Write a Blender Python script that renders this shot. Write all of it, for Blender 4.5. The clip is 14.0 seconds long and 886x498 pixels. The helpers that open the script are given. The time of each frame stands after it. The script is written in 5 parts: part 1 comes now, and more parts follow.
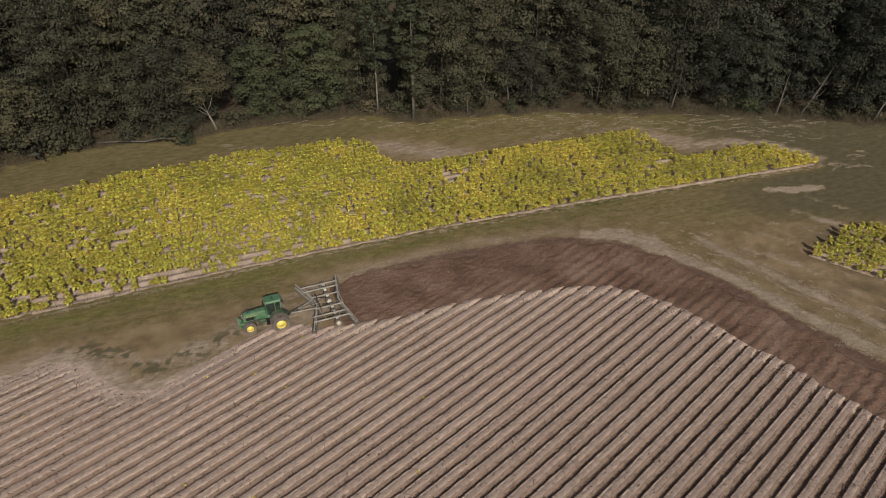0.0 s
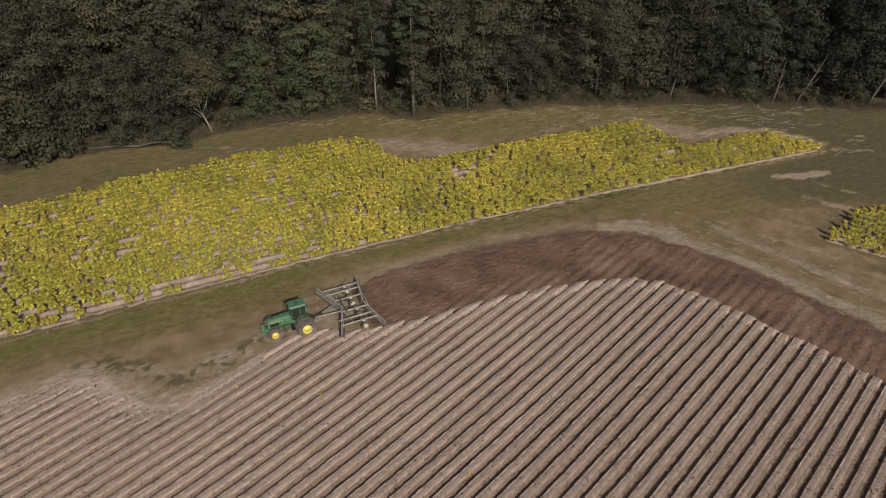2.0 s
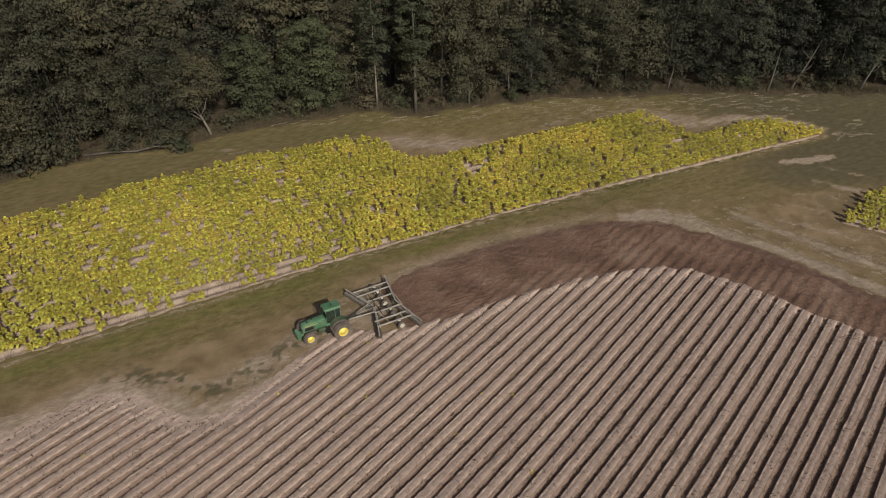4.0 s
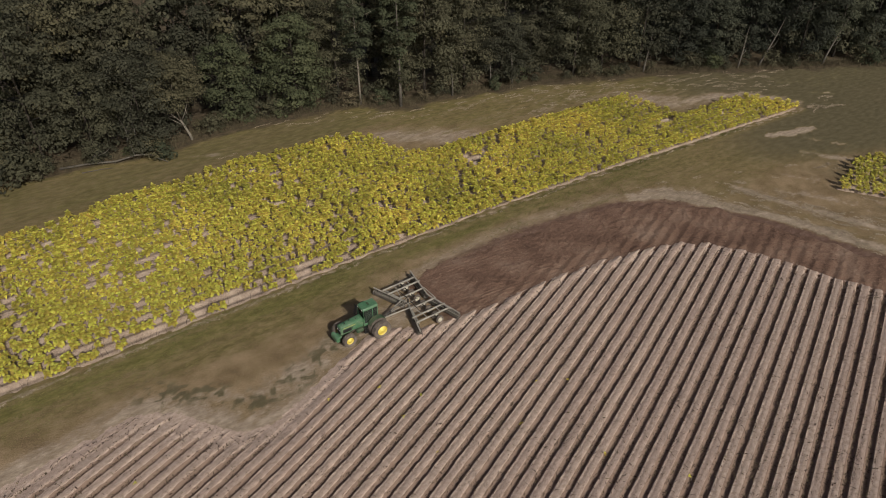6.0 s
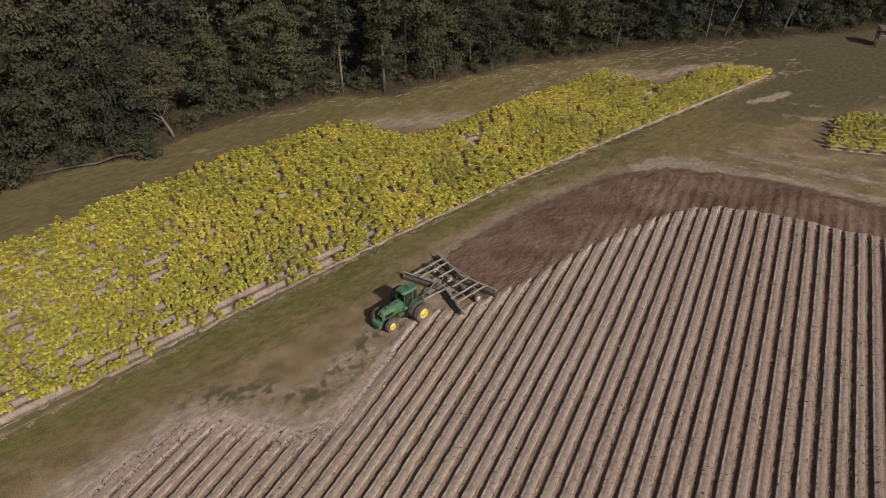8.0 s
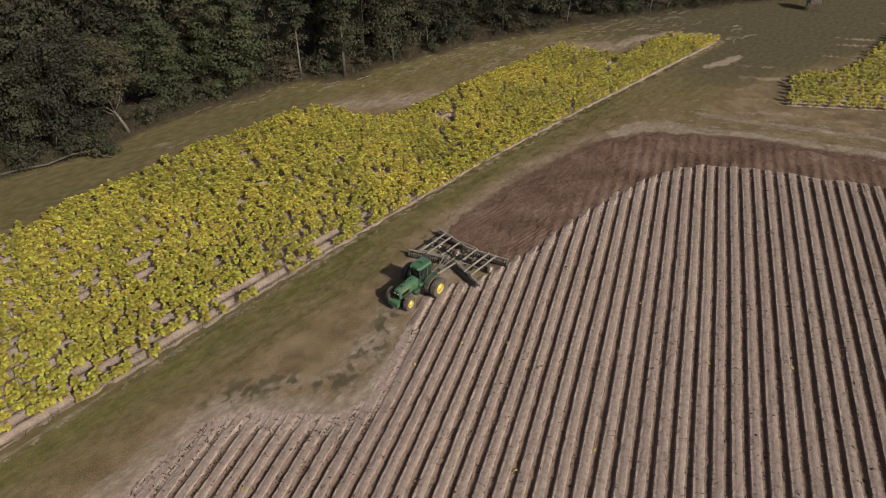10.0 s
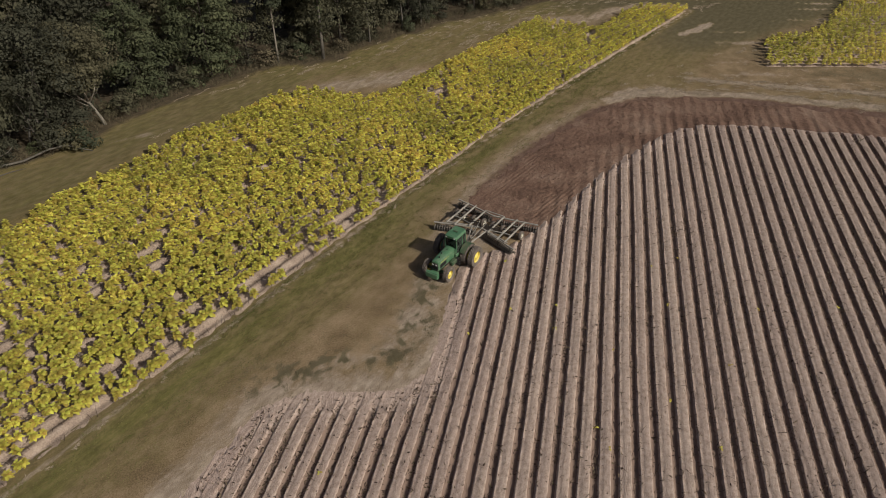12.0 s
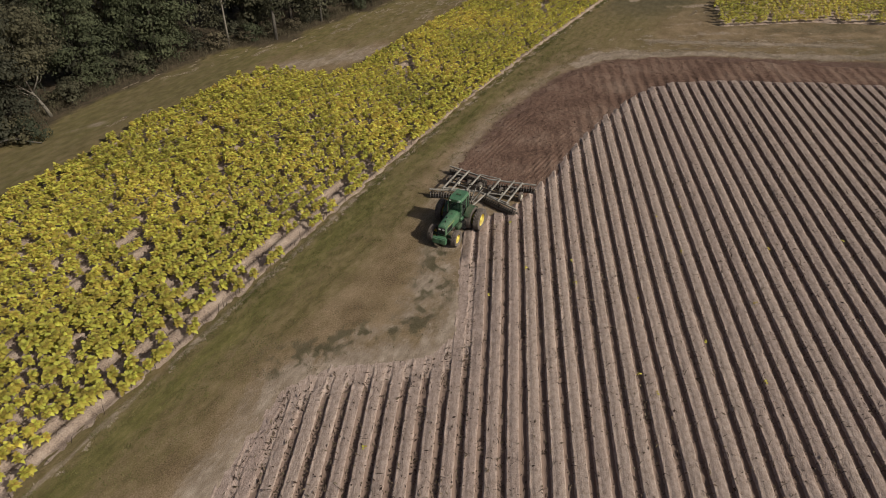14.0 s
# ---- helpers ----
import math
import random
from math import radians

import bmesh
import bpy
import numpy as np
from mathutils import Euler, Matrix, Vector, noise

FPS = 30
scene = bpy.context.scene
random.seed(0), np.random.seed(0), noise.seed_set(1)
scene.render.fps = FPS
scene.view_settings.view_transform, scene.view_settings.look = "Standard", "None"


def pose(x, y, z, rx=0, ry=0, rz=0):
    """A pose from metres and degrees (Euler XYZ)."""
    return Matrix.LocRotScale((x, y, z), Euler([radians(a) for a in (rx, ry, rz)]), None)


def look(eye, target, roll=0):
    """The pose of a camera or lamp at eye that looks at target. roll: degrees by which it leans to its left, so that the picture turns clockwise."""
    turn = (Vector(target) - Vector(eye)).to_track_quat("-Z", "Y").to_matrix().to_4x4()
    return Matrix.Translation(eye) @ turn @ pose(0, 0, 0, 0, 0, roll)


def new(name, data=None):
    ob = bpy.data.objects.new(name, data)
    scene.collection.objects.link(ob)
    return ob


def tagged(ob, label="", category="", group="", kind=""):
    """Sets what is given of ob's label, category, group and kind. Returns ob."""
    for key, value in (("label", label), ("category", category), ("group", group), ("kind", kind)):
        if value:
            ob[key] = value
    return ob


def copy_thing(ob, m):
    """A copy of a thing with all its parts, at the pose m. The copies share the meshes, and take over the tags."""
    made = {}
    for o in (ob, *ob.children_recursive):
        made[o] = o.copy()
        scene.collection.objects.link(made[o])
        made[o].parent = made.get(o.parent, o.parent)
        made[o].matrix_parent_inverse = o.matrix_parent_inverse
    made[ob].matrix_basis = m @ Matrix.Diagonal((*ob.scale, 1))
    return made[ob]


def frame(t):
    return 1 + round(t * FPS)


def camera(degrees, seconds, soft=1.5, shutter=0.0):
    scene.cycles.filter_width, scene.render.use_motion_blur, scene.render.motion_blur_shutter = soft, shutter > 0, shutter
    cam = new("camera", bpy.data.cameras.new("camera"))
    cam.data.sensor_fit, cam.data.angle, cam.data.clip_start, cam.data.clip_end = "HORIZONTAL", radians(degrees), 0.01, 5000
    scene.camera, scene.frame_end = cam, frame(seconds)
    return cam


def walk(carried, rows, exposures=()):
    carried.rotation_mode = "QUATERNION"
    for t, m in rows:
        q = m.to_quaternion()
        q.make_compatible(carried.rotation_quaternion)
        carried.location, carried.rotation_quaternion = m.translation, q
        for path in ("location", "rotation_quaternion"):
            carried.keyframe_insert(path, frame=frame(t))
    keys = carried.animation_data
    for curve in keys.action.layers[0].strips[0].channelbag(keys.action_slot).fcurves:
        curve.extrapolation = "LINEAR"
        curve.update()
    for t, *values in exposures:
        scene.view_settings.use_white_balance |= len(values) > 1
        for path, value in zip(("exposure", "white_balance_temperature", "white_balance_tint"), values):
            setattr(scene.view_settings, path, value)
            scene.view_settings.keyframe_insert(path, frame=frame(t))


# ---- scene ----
cam = camera(63.5, 14.0, soft=0.7)
PATH = [
    (0, (23.394, -50.615, 48.337), (23.378, -48.97, 47.199), 0.0),
    (0.5, (21.865, -50.34, 48.025), (21.874, -48.695, 46.887), -0.0),
    (1, (20.311, -50.003, 47.79), (20.342, -48.36, 46.651), -0.0),
    (1.5, (18.834, -49.629, 47.546), (18.888, -47.987, 46.406), -0.1),
    (2, (17.306, -49.262, 47.312), (17.383, -47.62, 46.171), -0.1),
    (2.5, (15.656, -48.979, 47.024), (15.757, -47.339, 45.885), -0.1),
    (3, (13.967, -48.623, 46.777), (14.093, -46.984, 45.638), -0.1),
    (3.5, (12.258, -48.289, 46.567), (12.406, -46.653, 45.427), -0.1),
    (6, (0.957, -45.628, 44.859), (1.321, -44.027, 43.716), -0.4),
    (6.5, (-1.484, -44.953, 44.527), (-1.085, -43.363, 43.381), -0.3),
    (7, (-3.881, -44.285, 44.012), (-3.452, -42.703, 42.865), -0.4),
    (7.5, (-6.096, -43.609, 43.428), (-5.621, -42.042, 42.28), -0.6),
    (8, (-8.19, -42.843, 42.787), (-7.647, -41.301, 41.636), -0.6),
    (10.5, (-17.436, -38.282, 39.144), (-16.655, -36.85, 37.986), -0.5),
    (11, (-19.389, -37.197, 38.425), (-18.575, -35.784, 37.267), -0.5),
    (11.5, (-21.192, -36.087, 37.629), (-20.344, -34.696, 36.469), -0.6),
    (12, (-22.873, -34.908, 36.806), (-21.974, -33.552, 35.644), -0.7),
    (12.5, (-24.327, -33.711, 35.977), (-23.376, -32.392, 34.812), -0.8),
    (13, (-25.675, -32.635, 35.098), (-24.687, -31.346, 33.932), -0.8),
    (13.5, (-26.874, -31.714, 34.179), (-25.853, -30.451, 33.012), -0.8),
    (14, (-27.767, -30.832, 33.34), (-26.711, -29.599, 32.172), -0.9),
]
walk(cam, [(t, look(eye, target, roll)) for t, eye, target, roll in PATH])

# ---- daylight ----
SUN_FROM = Vector((0.29 * 0.82, -0.957 * 0.82, 0.574)).normalized()
sun_data = bpy.data.lights.new("sun", "SUN")
sun_data.energy, sun_data.angle, sun_data.color = 4.1, radians(0.53), (1.0, 0.945, 0.84)
sun_lamp = new("sun", sun_data)
sun_lamp.matrix_world = look((0, 0, 90), Vector((0, 0, 90)) - SUN_FROM)
world = bpy.data.worlds.new("sky")
scene.world = world
world.use_nodes = True
_wt = world.node_tree
_sky = _wt.nodes.new("ShaderNodeTexSky")
_sky.sky_type, _sky.sun_disc = "NISHITA", False
_sky.air_density, _sky.dust_density, _sky.ozone_density = 0.8, 4.0, 0.4
_sky.sun_elevation, _sky.sun_rotation = radians(35), math.atan2(SUN_FROM.x, SUN_FROM.y)
_wt.links.new(_sky.outputs[0], _wt.nodes["Background"].inputs[0])
_wt.nodes["Background"].inputs[1].default_value = 0.066
scene.view_settings.exposure = -0.21

# ---- plain arithmetic ----
RNG = np.random.default_rng(7)


def vnoise(x, y, seed=0):
    """Smooth value noise in 0..1 over arrays."""
    x, y = np.asarray(x, float), np.asarray(y, float)
    xi, yi = np.floor(x).astype(np.int64), np.floor(y).astype(np.int64)
    xf, yf = x - xi, y - yi
    xf, yf = xf * xf * (3 - 2 * xf), yf * yf * (3 - 2 * yf)

    def h(a, b):
        v = (a * 374761393 + b * 668265263 + seed * 974634541) & 0xFFFFFFFF
        v = ((v ^ (v >> 13)) * 1274126177) & 0xFFFFFFFF
        return ((v ^ (v >> 16)) & 0xFFFF) / 65535.0

    a, b, c, d = h(xi, yi), h(xi + 1, yi), h(xi, yi + 1), h(xi + 1, yi + 1)
    return (a * (1 - xf) + b * xf) * (1 - yf) + (c * (1 - xf) + d * xf) * yf


def fbm(x, y, seed=0, octaves=3):
    v, amp, tot = 0, 1.0, 0
    for i in range(octaves):
        v = v + amp * vnoise(x * 2 ** i, y * 2 ** i, seed + i * 17)
        tot += amp
        amp *= 0.5
    return v / tot


def smooth(a, b, v):
    t = np.clip((np.asarray(v, float) - a) / (b - a), 0, 1)
    return t * t * (3 - 2 * t)


def signed(poly, x, y):
    """Distance to a polygon's edge, positive inside."""
    x, y = np.asarray(x, float), np.asarray(y, float)
    best, inside = np.full(x.shape, 1e9), np.zeros(x.shape, bool)
    for (ax, ay), (bx, by) in zip(poly, poly[1:] + poly[:1]):
        dx, dy = bx - ax, by - ay
        t = np.clip(((x - ax) * dx + (y - ay) * dy) / (dx * dx + dy * dy + 1e-12), 0, 1)
        best = np.minimum(best, np.hypot(x - ax - t * dx, y - ay - t * dy))
        if ay != by:
            inside ^= ((ay > y) != (by > y)) & (x < (bx - ax) * (y - ay) / (by - ay) + ax)
    return np.where(inside, best, -best)


def along(line, x, y):
    """Distance to an open line."""
    best = np.full(np.asarray(x, float).shape, 1e9)
    for (ax, ay), (bx, by) in zip(line, line[1:]):
        dx, dy = bx - ax, by - ay
        t = np.clip(((x - ax) * dx + (y - ay) * dy) / (dx * dx + dy * dy + 1e-12), 0, 1)
        best = np.minimum(best, np.hypot(x - ax - t * dx, y - ay - t * dy))
    return best


# ---- the plan ----
ROW_D = (math.cos(radians(44.6)), math.sin(radians(44.6)))
ROW_N = (ROW_D[1], -ROW_D[0])
ROW_STEP, ROW_FIRST = 1.2239, 3.469
ROW_FIELD = [(10.6, 5.0), (12.6, 5.0), (14.8, 5.8), (18.2, 6.8), (23.4, 8.8), (29.0, 10.4), (33.7, 11.5), (37.3, 12.1), (41.0, 12.0),
             (44.3, 11.1), (47.6, 8.7), (50.2, 6.5), (52.2, 3.8), (56.2, -0.2), (61.2, -6.2), (68.0, -14.0), (76.0, -22.5), (76.0, -26.0),
             (56.0, -27.0), (30.0, -34.0), (6.0, -38.0), (-14.0, -26.0), (-28.0, -17.0), (-40.0, -15.0), (-30.0, -9.2), (-24.0, -5.6), (-18.9, -2.6), (-15.0, -0.2), (-12.0, -0.6), (-9.5, -2.2),
             (-6.2, -4.3), (-3.6, -3.7), (1.0, 1.0), (4.6, 4.5), (7.5, 5.3)]
TILLED = [(10.2, 11.6), (12.4, 13.4), (20.1, 16.6), (27.9, 19.2), (35.9, 20.9), (42.0, 21.2), (46.0, 19.6), (49.1, 17.3), (53.5, 13.0),
          (59.6, 5.3), (66.0, -2.0), (90.0, -28.0), (90.0, -40.0), (66.5, -14.0), (60.0, -6.5), (55.0, -0.4), (51.2, 3.5), (49.4, 5.8),
          (46.8, 8.0), (44.0, 10.3), (41.0, 11.2), (37.0, 11.3), (33.5, 10.8), (28.8, 9.6), (23.2, 7.9), (18.0, 5.9), (15.0, 5.2), (13.2, 5.4), (12.0, 8.5)]
EDGE_X = np.array([-45.0, -33.0, -27.5, -19.5, -15.2, -8.0, 1.2, 8.1, 16.7, 22.4, 31.0, 38.5, 54.3, 75.5, 90.0])
EDGE_Y = np.array([-4.0, 1.2, 3.6, 6.7, 8.4, 11.5, 15.3, 18.0, 21.5, 23.4, 26.6, 29.0, 33.8, 40.7, 45.4])
EDGE_FIT = np.polyfit(EDGE_X, EDGE_Y, 4)
CROP = [(-48.0, -6.0), (-27.5, 4.2), (-19.5, 7.3), (-8.0, 12.1), (8.1, 18.5), (22.4, 24.0), (38.5, 29.5), (54.3, 34.3), (75.6, 41.0),
        (74.0, 43.6), (70.6, 45.7), (65.6, 45.6), (60.5, 43.0), (57.0, 42.7), (55.2, 45.0), (54.0, 47.6), (52.6, 51.0), (44.0, 48.8),
        (35.9, 46.2), (28.0, 43.0), (20.4, 40.1), (16.1, 40.2), (13.5, 42.3), (12.8, 45.2), (9.2, 47.0), (-2.0, 44.2), (-9.2, 41.7),
        (-16.8, 37.3), (-22.1, 35.0), (-33.2, 29.8), (-50.0, 21.5)]
CROP_FAR = [(65.6, 18.2), (71.2, 14.3), (76.2, 10.6), (82.3, 3.2), (93.0, -8.0), (125.0, 16.0), (104.0, 29.5), (92.0, 25.0), (83.2, 22.0),
            (74.6, 24.3), (72.0, 23.2), (69.5, 20.6)]
WOOD = [(-75, 26), (-52, 34), (-41.0, 39.5), (-36.0, 45.0), (-31.0, 46.2), (-22.0, 48.0), (-16.5, 49.5), (-13.0, 52.2), (-4.2, 55.6), (4.0, 57.2), (11.5, 58.6),
        (17.4, 56.0), (24.0, 57.8), (32.0, 59.2), (40.8, 60.8), (54.0, 60.0), (65.0, 59.3), (79.0, 57.8), (91.0, 55.6), (103.0, 54.0), (130.0, 52.0), (190.0, 60.0),
        (190.0, 160.0), (-75.0, 160.0)]
PALE_LINES = [([(40.1, 22.2), (43.8, 22.6), (47.3, 19.9), (53.9, 15.2), (57.7, 11.0), (61.0, 7.0), (70.0, -2.3), (95.0, -29.0)], 1.0, 0.98),
              ([(53.6, 22.0), (55.4, 19.4), (58.8, 15.8), (64.0, 10.0), (72.0, 1.5)], 0.65, 0.9),
              ([(66.6, 33.7), (70.0, 33.8), (74.0, 34.6)], 0.7, 1.15), ([(66.0, 48.2), (71.0, 47.8), (76.0, 44.6), (77.5, 42.0)], 1.0, 0.5),
              ([(52.8, 52.6), (57.0, 50.0), (62.0, 48.6)], 1.2, 0.5), ([(14.5, 45.5), (18.5, 45.2), (22.0, 42.8)], 1.6, 0.5),
              ([(40.5, 22.3), (44.5, 22.6), (48.0, 20.6)], 1.5, 0.85), ([(82.0, 46.0), (85.0, 45.0)], 0.5, 0.6), ([(-13.0, 46.5), (-9.0, 46.2)], 0.7, 0.5)]


def edge_y(x):
    return np.polyval(EDGE_FIT, x)


# ---- making meshes ----
def mesh_of(name, verts, faces, mat=None, smooth_shade=False):
    me = bpy.data.meshes.new(name)
    me.from_pydata([tuple(v) for v in verts], [], [tuple(f) for f in faces])
    if mat:
        me.materials.append(mat)
    if smooth_shade:
        me.polygons.foreach_set("use_smooth", [True] * len(me.polygons))
    me.update()
    return me


def quick_mesh(name, verts, quads, mat, smooth_shade=False, size=4):
    """A mesh from numpy arrays of corners and of faces of one size."""
    me = bpy.data.meshes.new(name)
    n, m = len(verts), len(quads)
    me.vertices.add(n)
    me.vertices.foreach_set("co", np.asarray(verts, np.float32).ravel())
    me.loops.add(m * size)
    me.loops.foreach_set("vertex_index", np.asarray(quads, np.int32).ravel())
    me.polygons.add(m)
    me.polygons.foreach_set("loop_start", np.arange(0, m * size, size, dtype=np.int32))
    me.polygons.foreach_set("loop_total", np.full(m, size, np.int32))
    me.materials.append(mat)
    me.update(calc_edges=True)
    me.validate()
    if smooth_shade:
        me.polygons.foreach_set("use_smooth", [True] * m)
    return me


def grid_faces(nu, nv):
    a = np.arange((nu - 1) * (nv - 1))
    i, j = a // (nv - 1), a % (nv - 1)
    k = i * nv + j
    return np.stack([k, k + nv, k + nv + 1, k + 1], 1)


class Shape:
    """Collects corners and faces of one part."""

    def __init__(self):
        self.v, self.f = [], []

    def add(self, verts, faces, m=None):
        base = len(self.v)
        self.v += [tuple(m @ Vector(v)) if m else tuple(v) for v in verts]
        self.f += [tuple(base + i for i in f) for f in faces]
        return self

    def box(self, lo, hi, r=0.02, m=None):
        bm = bmesh.new()
        bmesh.ops.create_cube(bm, size=1)
        for v in bm.verts:
            v.co = Vector([lo[i] + (v.co[i] + 0.5) * (hi[i] - lo[i]) for i in range(3)])
        if r:
            bmesh.ops.bevel(bm, geom=bm.edges[:], offset=min(r, 0.45 * min(abs(hi[i] - lo[i]) for i in range(3))), segments=1, affect="EDGES")
        bm.verts.index_update()
        self.add([v.co.copy() for v in bm.verts], [[v.index for v in f.verts] for f in bm.faces], m)
        bm.free()
        return self

    def tube(self, pts, radii, sides=8, caps=True, m=None):
        pts = [Vector(p) for p in pts]
        radii = radii if hasattr(radii, "__len__") else [radii] * len(pts)
        verts, faces, up = [], [], None
        for i, p in enumerate(pts):
            d = (pts[min(i + 1, len(pts) - 1)] - pts[max(i - 1, 0)]).normalized()
            side = d.cross(Vector((0, 0, 1)) if abs(d.z) < 0.9 else Vector((1, 0, 0))).normalized() if up is None else (up - d * up.dot(d)).normalized()
            up = side
            other = d.cross(side)
            for k in range(sides):
                a = 2 * math.pi * k / sides
                verts.append(p + (side * math.cos(a) + other * math.sin(a)) * radii[i])
        for i in range(len(pts) - 1):
            for k in range(sides):
                faces.append((i * sides + k, i * sides + (k + 1) % sides, (i + 1) * sides + (k + 1) % sides, (i + 1) * sides + k))
        if caps:
            faces += [tuple(range(sides))[::-1], tuple(range((len(pts) - 1) * sides, len(pts) * sides))]
        return self.add(verts, faces, m)

    def lathe(self, profile, sides=24, m=None):
        """Turns (radius, y) pairs round the y axis."""
        verts, faces, n = [], [], len(profile)
        for k in range(sides):
            a = 2 * math.pi * k / sides
            verts += [(r * math.cos(a), y, r * math.sin(a)) for r, y in profile]
        for k in range(sides):
            for i in range(n - 1):
                faces.append((k * n + i, k * n + i + 1, ((k + 1) % sides) * n + i + 1, ((k + 1) % sides) * n + i))
        return self.add(verts, faces, m)

    def loft(self, rings, closed=True, m=None):
        n, verts, faces = len(rings[0]), [p for r in rings for p in r], []
        for i in range(len(rings) - 1):
            for k in range(n if closed else n - 1):
                faces.append((i * n + k, i * n + (k + 1) % n, (i + 1) * n + (k + 1) % n, (i + 1) * n + k))
        if closed:
            faces += [tuple(range(n))[::-1], tuple(range((len(rings) - 1) * n, len(rings) * n))]
        return self.add(verts, faces, m)

    def mesh(self, name, mat, smooth_shade=False):
        return mesh_of(name, self.v, self.f, mat, smooth_shade)


def put(name, me, parent=None, m=None, label=""):
    """Links a mesh as one object, under a thing if one is given."""
    ob = new(name, me)
    ob.parent = parent
    if m is not None:
        ob.matrix_basis = m
    return tagged(ob, label)


def thing(name, label, category, group="", kind="", m=None):
    ob = new(name)
    ob.empty_display_size = 0.2
    if m is not None:
        ob.matrix_basis = m
    return tagged(ob, label, category, group, kind)


# ---- materials ----
def material(name, colours, scales=(3.0, 40.0), rough=0.85, bump=0.3, bump_scale=30.0, metal=0.0, spread=0.0, thin=0.0, coord="Object", spec=0.3, depth=0.03, contrast=0.3, stretch=None, hue=0.05, each=0.0, matte=0.0):
    """A surface of two or three colours mixed by coarse and fine noise, with relief; spread varies it from piece to piece."""
    ma = bpy.data.materials.new(name)
    ma.use_nodes = True
    nt = ma.node_tree
    ns, ln = nt.nodes, nt.links
    bsdf = ns["Principled BSDF"]
    tc = ns.new("ShaderNodeTexCoord")

    source = tc.outputs[coord]
    if stretch:
        mp = ns.new("ShaderNodeMapping")
        mp.vector_type = "TEXTURE"
        mp.inputs["Rotation"].default_value, mp.inputs["Scale"].default_value = (0, 0, radians(stretch[0])), (stretch[1], 1.0, 1.0)
        ln.new(source, mp.inputs["Vector"])
        source = mp.outputs[0]

    def noise_node(scale, detail=4.0, rough_=0.6):
        n = ns.new("ShaderNodeTexNoise")
        n.inputs["Scale"].default_value, n.inputs["Detail"].default_value, n.inputs["Roughness"].default_value = scale, detail, rough_
        ln.new(source, n.inputs["Vector"])
        return n

    big, fine = noise_node(scales[0]), noise_node(scales[1], 3.0)
    add = ns.new("ShaderNodeMath")
    add.operation = "ADD"
    ln.new(big.outputs[0], add.inputs[0]), ln.new(fine.outputs[0], add.inputs[1])
    ramp = ns.new("ShaderNodeValToRGB")
    rng = ns.new("ShaderNodeMapRange")
    rng.inputs["From Min"].default_value, rng.inputs["From Max"].default_value = 1 - contrast, 1 + contrast
    ln.new(add.outputs[0], rng.inputs["Value"]), ln.new(rng.outputs[0], ramp.inputs[0])
    while len(ramp.color_ramp.elements) < len(colours):
        ramp.color_ramp.elements.new(0.5)
    for i, c in enumerate(colours):
        ramp.color_ramp.elements[i].position = i / (len(colours) - 1)
        ramp.color_ramp.elements[i].color = (*c, 1)
    out = ramp.outputs[0]
    if spread:
        info = ns.new("ShaderNodeObjectInfo")
        geo = ns.new("ShaderNodeNewGeometry")
        mx = ns.new("ShaderNodeMath")
        mx.operation = "ADD"
        ln.new(info.outputs["Random"], mx.inputs[0]), ln.new(geo.outputs["Random Per Island"], mx.inputs[1])
        fr = ns.new("ShaderNodeMath")
        fr.operation = "FRACT"
        ln.new(mx.outputs[0], fr.inputs[0])
        hs = ns.new("ShaderNodeHueSaturation")
        for key, lo, hi in (("Value", 1 - spread, 1 + spread), ("Hue", 0.5 - hue * spread, 0.5 + hue * spread)):
            mr = ns.new("ShaderNodeMapRange")
            mr.inputs["To Min"].default_value, mr.inputs["To Max"].default_value = lo, hi
            ln.new(fr.outputs[0], mr.inputs["Value"]), ln.new(mr.outputs[0], hs.inputs[key])
        ln.new(out, hs.inputs["Color"])
        out = hs.outputs[0]
    if each:
        whole, tint = ns.new("ShaderNodeObjectInfo"), ns.new("ShaderNodeHueSaturation")
        for key, lo, hi in (("Value", 1 + each, 1 - each), ("Hue", 0.5 - 0.045 * each, 0.5 + 0.04 * each), ("Saturation", 1.0, 1 - each)):
            mr = ns.new("ShaderNodeMapRange")
            mr.inputs["To Min"].default_value, mr.inputs["To Max"].default_value = lo, hi
            ln.new(whole.outputs["Random"], mr.inputs["Value"]), ln.new(mr.outputs[0], tint.inputs[key])
        ln.new(out, tint.inputs["Color"])
        out = tint.outputs[0]
    ln.new(out, bsdf.inputs["Base Color"])
    bsdf.inputs["Roughness"].default_value, bsdf.inputs["Metallic"].default_value = rough, metal
    bsdf.inputs["Specular IOR Level"].default_value = spec
    bsdf.inputs["Diffuse Roughness"].default_value = matte
    if bump:
        bn, bp = noise_node(bump_scale, 5.0), ns.new("ShaderNodeBump")
        bp.inputs["Strength"].default_value, bp.inputs["Distance"].default_value = bump, depth
        ln.new(bn.outputs[0], bp.inputs["Height"]), ln.new(bp.outputs[0], bsdf.inputs["Normal"])
    if thin:
        tr, mix = ns.new("ShaderNodeBsdfTranslucent"), ns.new("ShaderNodeMixShader")
        ln.new(out, tr.inputs["Color"])
        mix.inputs[0].default_value = thin
        ln.new(bsdf.outputs[0], mix.inputs[1]), ln.new(tr.outputs[0], mix.inputs[2])
        ln.new(mix.outputs[0], ns["Material Output"].inputs[0])
    return ma


